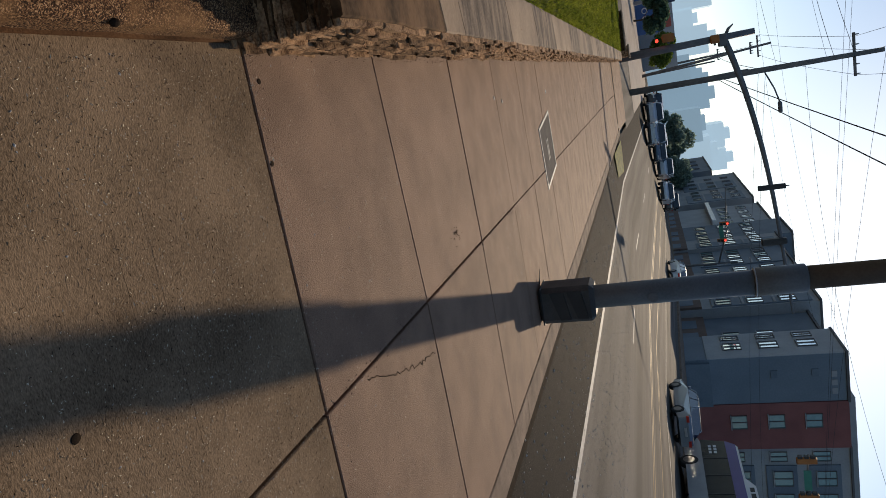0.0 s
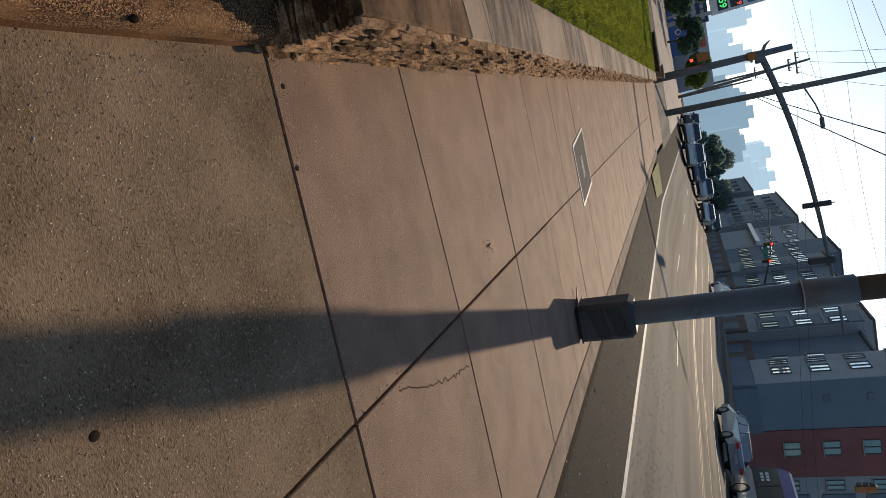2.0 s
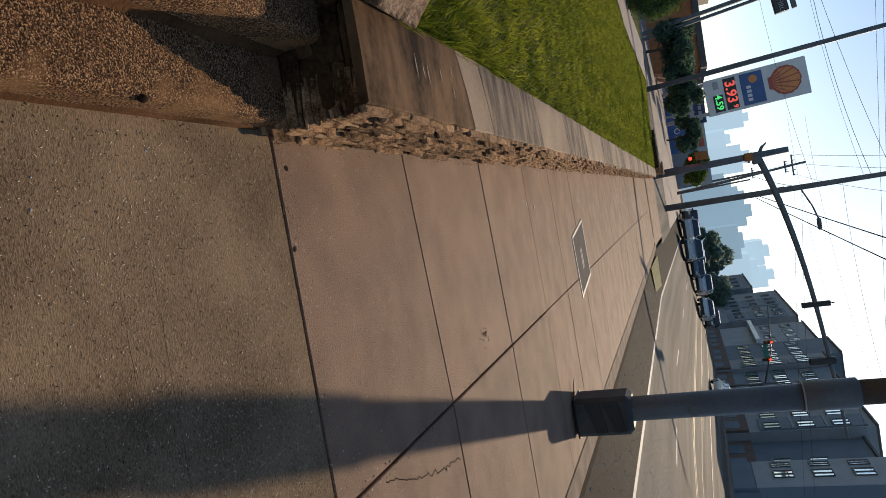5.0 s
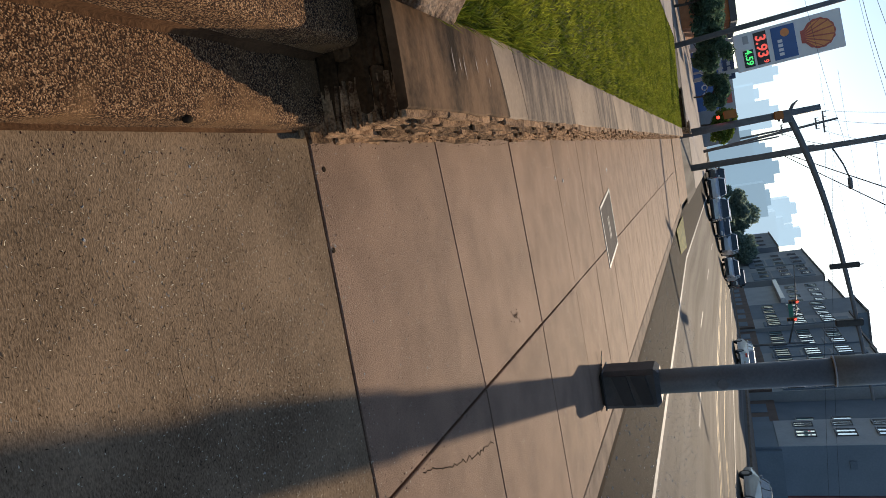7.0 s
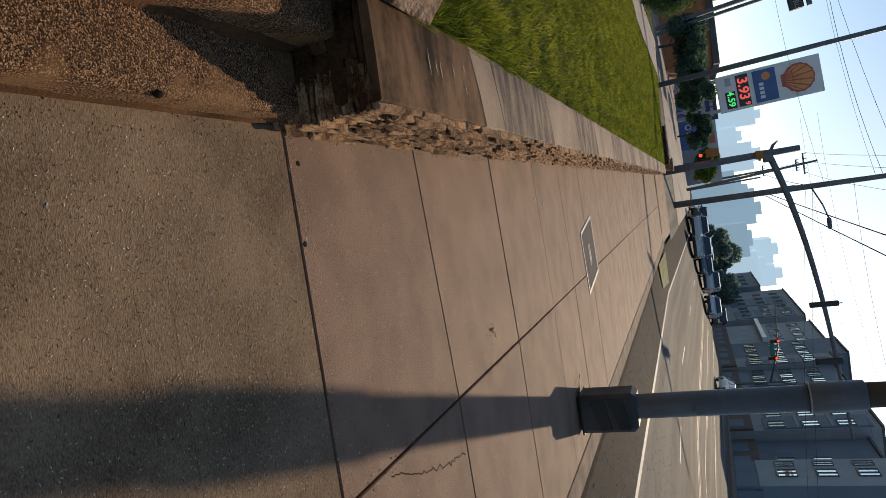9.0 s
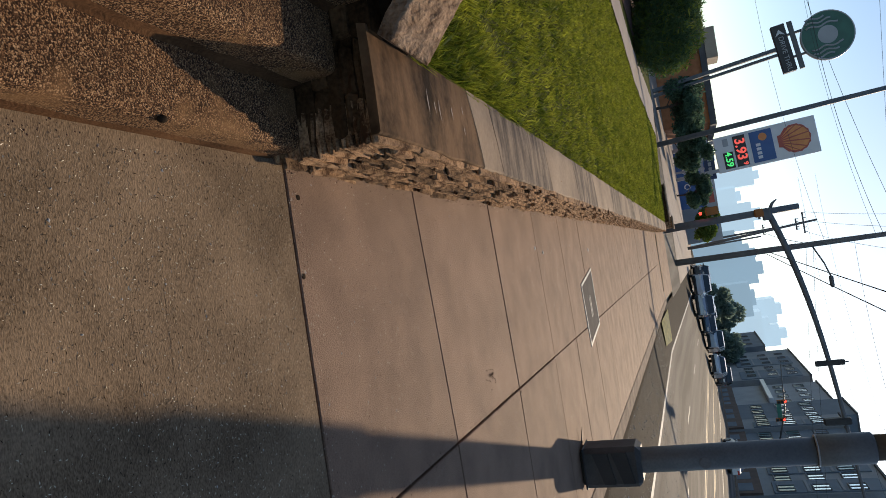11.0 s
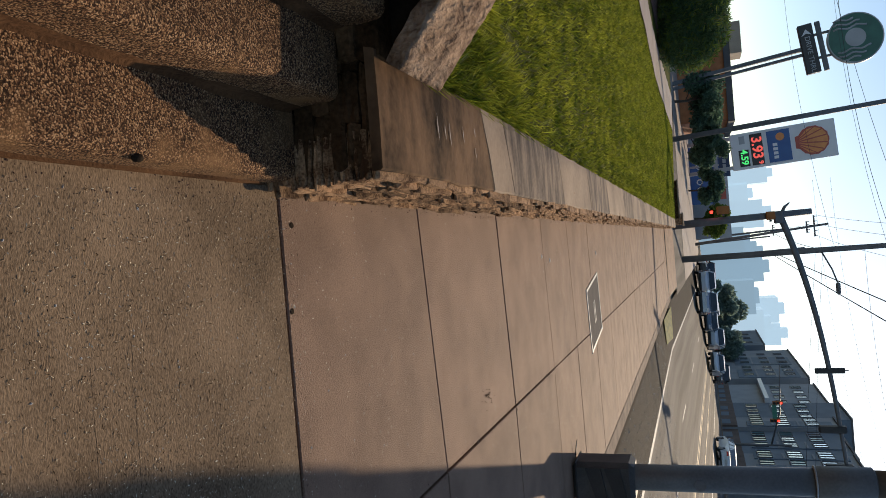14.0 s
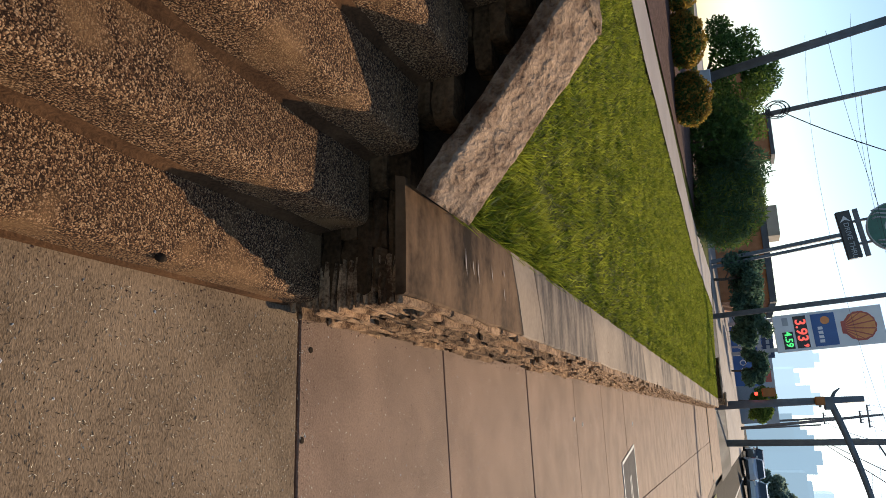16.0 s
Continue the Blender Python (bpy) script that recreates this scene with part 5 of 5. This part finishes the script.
part("base_wall", boxm(30.3, 35, 70.6, 71.0, G, G + 3.4), M_DARKWALL, apt, "dark ground-floor wall")


def street_block(y0, y1, top, face, setback, label, columns, rows, bays=()):
    """A block along the street: dark glazed bays, then windows at the given places along y and heights z."""
    b = thing("apartment_building", label, "building", group="apartment buildings")
    x = 30.0 + setback
    part("wall", boxm(x, 46, y0, y1, G, top), face, b)
    part("roof", boxm(x - 0.25, 46, y0 - 0.1, y1 + 0.1, top, top + 0.25), M_ROOF, b)
    part("base_wall", boxm(x - 0.3, x, y0, y1, G, G + 3.9), M_BASEBRICK, b, "brown brick ground floor")
    for i in range(int((y1 - y0) / 4)):
        part("shopfront", boxm(x - 0.34, x - 0.3, y0 + 0.8 + 4 * i, y0 + 3.4 + 4 * i, G + 0.3, G + 3.0), M_DARKWALL, b, "dark shop window")
    for ya, yb, z0, z1 in bays:
        bay = part("bay", boxm(x - 0.16, x, ya, yb, z0, z1), M_SLATE, b, "slate bay with floor bands")
        for z in (z0 + 3.4, z0 + 6.9):
            part("floor_band", boxm(x - 0.24, x - 0.16, ya, yb, z, z + 0.28), M_MIDGREY, bay)
    for i, yy in enumerate(columns):
        deep = any(ya <= yy <= yb for ya, yb, _, _ in bays)
        for k, z in enumerate(rows):
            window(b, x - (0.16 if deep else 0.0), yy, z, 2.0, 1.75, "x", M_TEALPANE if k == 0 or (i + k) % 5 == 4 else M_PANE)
    return b


street_block(77.6, 86.2, 16.6, M_DARKWALL, 1.2, "dark slate apartment wing between two pale fronts", (79.0,), (6.9, 10.4))
street_block(86.4, 101.8, 18.1, M_MIDGREY, 0.0, "grey apartment front with dark glazed bays", (86.9, 90.9, 93.6, 97.0, 99.6), (6.9, 10.5, 14.1), ((86.7, 90.6, 6.4, 17.4), (93.2, 96.7, 6.4, 17.4), (99.3, 101.5, 6.4, 17.4)))
street_block(102.0, 115.0, 18.6, M_SLATE, 0.6, "slate apartment block with pale windows", (103.2, 106.6, 110.0, 112.6), (7.0, 10.7, 14.4), ((106.2, 109.2, 6.5, 17.8),))
street_block(115.2, 121.0, 18.9, M_MIDGREY, 0.0, "narrow grey apartment front with a dark bay", (115.7, 118.6), (7.2, 10.8, 14.7), ((115.5, 118.2, 6.6, 18.2),))
street_block(121.2, 132.4, 21.4, M_DARKWALL, 0.3, "tall dark apartment block with stepped roofline", (122.3, 125.6, 129.0), (7.2, 11.0, 14.7))
light_block = street_block(132.6, 150.0, 20.2, M_GREY, 0.8, "light grey apartment block with a long pale balcony band", (134.0, 138.0, 142.0, 146.0), (12.4, 16.0))
part("balcony_band", boxm(29.6, 30.8, 133.0, 150.2, 10.5, 11.2), M_SIGNWHITE, light_block, "long pale balcony band")
street_block(152.0, 186.0, 19.8, M_MIDGREY, 0.0, "grey apartment block far along the street", (154.5, 158.5, 163.0, 168.0, 173.0, 179.0), (8.6, 12.6, 16.2), ((152.5, 160.8, 7.4, 18.6), (166.5, 175.5, 7.4, 18.6)))
street_block(188.0, 215.0, 15.0, M_DARKWALL, -1.0, "low dark building far along the street", (192.0, 199.0, 206.0), (7.5, 11.0))

# shops and station behind the hedges
shop = thing("coffee_shop", "low orange-brick shop with a dark flat roof edge", "building", (0, 0, 0))
part("wall", boxm(-30, -9.2, 64, 74, -0.2, 4.6), M_ORANGE, shop)
part("roof", boxm(-30.3, -8.9, 63.7, 74.3, 4.6, 5.1), M_ROOF, shop)
part("parapet", boxm(-17, -14.4, 63.6, 66, 5.1, 6.0), M_TAN, shop)
store = thing("station_shop", "grey fuel-station shop with white fascia", "building")
part("wall", boxm(-14, 1.0, 96, 106, -0.2, 5.5), M_MIDGREY, store)
part("fascia", boxm(-14.3, 1.3, 95.6, 96, 4.2, 5.6), M_SIGNGREY, store)
for k in range(4):
    part("fascia_sign", boxm(-12.5 + 3.4 * k, -10.6 + 3.4 * k, 95.5, 95.6, 4.6, 5.3), M_SIGNBLUE if k % 2 else M_SIGNRED, store)
low = thing("low_building", "low dark-roofed tan building behind the hedge", "building")
part("wall", boxm(-24.5, -21.0, 62, 63.9, 4, 6.0), M_ORANGE, low)
part("roof", boxm(-24.8, -20.8, 61.7, 64.2, 6.0, 6.3), M_ROOF, low)

# skyline
skyline = thing("skyline", "hazy pale-blue city towers on the horizon", "backdrop", kind="structure")
rng = random.Random(11)
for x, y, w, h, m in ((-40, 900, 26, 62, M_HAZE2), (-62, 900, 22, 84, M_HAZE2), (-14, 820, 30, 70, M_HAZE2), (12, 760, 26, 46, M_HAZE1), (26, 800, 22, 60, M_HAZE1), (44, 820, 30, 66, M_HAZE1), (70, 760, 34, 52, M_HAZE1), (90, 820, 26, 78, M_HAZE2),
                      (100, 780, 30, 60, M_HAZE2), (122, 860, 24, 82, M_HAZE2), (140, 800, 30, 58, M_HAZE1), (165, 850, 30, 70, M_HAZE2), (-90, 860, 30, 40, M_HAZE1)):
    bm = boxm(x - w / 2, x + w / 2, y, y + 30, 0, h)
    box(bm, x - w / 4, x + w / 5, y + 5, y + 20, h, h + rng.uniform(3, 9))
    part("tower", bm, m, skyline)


# ---- planting ----
def foliage(shapes, count, size, seed, thin=1.0, shell=0.55):
    """Many small leaves through a set of ellipsoids (centre, radii)."""
    rng = np.random.default_rng(seed)
    verts, faces = [], []
    vol = np.array([r[0] * r[1] * r[2] for _, r in shapes])
    for i in rng.choice(len(shapes), count, p=vol / vol.sum()):
        c, r = shapes[i]
        d = rng.normal(size=3)
        d /= np.linalg.norm(d)
        q = np.array(c) + d * np.array(r) * (shell + (1 - shell) * rng.random() ** 0.5) * (1 + 0.16 * noise.noise(Vector(d * 2.2) + Vector((seed, i, 0))))
        a, b = rng.normal(size=3), rng.normal(size=3)
        a *= size * rng.uniform(0.6, 1.4) / np.linalg.norm(a)
        b *= size * 0.55 * thin / np.linalg.norm(b)
        n = len(verts)
        verts += [tuple(q - a), tuple(q + b), tuple(q + a), tuple(q - b)]
        faces.append((n, n + 1, n + 2, n + 3))
    bm = bmesh.new()
    me = bpy.data.meshes.new("tmp")
    me.from_pydata(verts, [], faces)
    bm.from_mesh(me)
    bpy.data.meshes.remove(me)
    return bm


def shrub(name, x, y, z, shapes, count, size, material, label, category="shrub", thin=1.0, trunk=0.6, seed=1, parts=()):
    t = thing(name, label, category, (x, y, z))
    bm = bmesh.new()
    for k in range(4):
        a = k * 1.7 + seed
        tube(bm, [(0.08 * math.cos(a), 0.08 * math.sin(a), -0.25), (0.2 * math.cos(a), 0.2 * math.sin(a), trunk * 0.6), (0.5 * trunk * math.cos(a), 0.5 * trunk * math.sin(a), trunk * 1.5)], [0.05, 0.04, 0.015], 6)
    part("trunk", bm, M_TRUNK, t)
    part("crown", foliage(shapes, count, size, seed, thin), material, t)
    for k, (sh, n, s, m) in enumerate(parts):
        part("new_growth", foliage(sh, n, s, seed + 20 + k, thin, 0.92), m, t, "lighter new leaves")
    return t


def tree(x, y, z, h, spread, seed, label, count=9000, size=0.16, material=M_LEAF):
    t = thing("tree", label, "tree", (x, y, z))
    r = random.Random(seed)
    bm = bmesh.new()
    tube(bm, [(0, 0, -0.3), (0.1, 0, h * 0.25), (0.0, 0.1, h * 0.55), (0.15, 0, h * 0.8)], [h * 0.03, h * 0.024, h * 0.016, h * 0.006], 8)
    shapes = []
    for k in range(11):
        a, zz = r.uniform(0, 6.28), r.uniform(0.35, 0.88) * h
        d = spread * r.uniform(0.3, 0.85) * (1.15 - abs(zz / h - 0.55))
        e = (d * math.cos(a), d * math.sin(a), zz)
        tube(bm, [(0, 0, zz * 0.65), (e[0] * 0.5, e[1] * 0.5, zz * 0.86), e], [h * 0.011, h * 0.007, h * 0.003], 5)
        s = spread * r.uniform(0.28, 0.5)
        shapes.append((e, (s, s, s * 0.8)))
    part("trunk", bm, M_TRUNK, t)
    part("crown", foliage(shapes, count, size, seed, 1.0, 0.3), material, t)
    return t


# cypress-like hedge at the end of the lawn
shrub("juniper_hedge", -7.0, 25.5, 0.75, [((0, 0, 1.0), (1.5, 1.2, 1.18)), ((-1.0, 0.2, 1.2), (1.1, 1.0, 1.08)), ((0.9, -0.2, 0.8), (0.9, 0.9, 0.9))], 16000, 0.11, M_NEEDLE, "tall dark feathery evergreen hedge", "hedge", 0.35, 0.8, 3,
      [([((-0.9, 0.1, 1.3), (1.2, 1.1, 1.12))], 1200, 0.16, M_NEEDLE), ([((0.4, -0.3, 1.0), (1.3, 1.1, 1.2))], 1500, 0.12, M_LEAFLIGHT)])
shrub("camellia_bush", -8.9, 25.0, 0.8, [((0, 0, 0.8), (1.0, 1.0, 1.0)), ((-0.6, 0.2, 1.2), (0.9, 0.9, 0.9))], 4200, 0.085, M_LEAF, "loose dark green leafy bush", "shrub", 1.1, 0.6, 5)
for x, y, s, sd in ((-7.5, 18.2, 0.76, 7), (-8.9, 17.8, 0.78, 8), (-10.4, 17.4, 0.9, 9)):
    shrub("rounded_bush", x, y, 0.62, [((0, 0, 0.45), (0.85 * s, 0.8 * s, 0.62 * s))], 4500, 0.055, M_LEAF, "clipped rounded bush with bronze new leaves", "shrub", 1.0, 0.3, sd,
          [([((0, 0, 0.48), (0.9 * s, 0.85 * s, 0.66 * s))], 2200, 0.05, M_LEAFRED)])
tree(-15.4, 33.0, 0.6, 4.3, 2.2, 21, "small leafy dark green tree behind the bushes", 7000, 0.10)
tree(-13.2, 33.0, 0.6, 3.6, 1.6, 22, "small leafy tree behind the bushes", 4000, 0.09, M_LEAFLIGHT)
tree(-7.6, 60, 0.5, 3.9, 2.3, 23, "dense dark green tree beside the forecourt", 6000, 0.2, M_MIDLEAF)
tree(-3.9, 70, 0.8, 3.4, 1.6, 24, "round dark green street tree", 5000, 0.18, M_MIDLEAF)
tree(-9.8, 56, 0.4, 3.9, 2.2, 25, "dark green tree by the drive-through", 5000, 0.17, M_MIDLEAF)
tree(-1.6, 90, 1.0, 4.6, 2.0, 26, "street tree with yellowing leaves", 4000, 0.2, M_LEAFLIGHT)
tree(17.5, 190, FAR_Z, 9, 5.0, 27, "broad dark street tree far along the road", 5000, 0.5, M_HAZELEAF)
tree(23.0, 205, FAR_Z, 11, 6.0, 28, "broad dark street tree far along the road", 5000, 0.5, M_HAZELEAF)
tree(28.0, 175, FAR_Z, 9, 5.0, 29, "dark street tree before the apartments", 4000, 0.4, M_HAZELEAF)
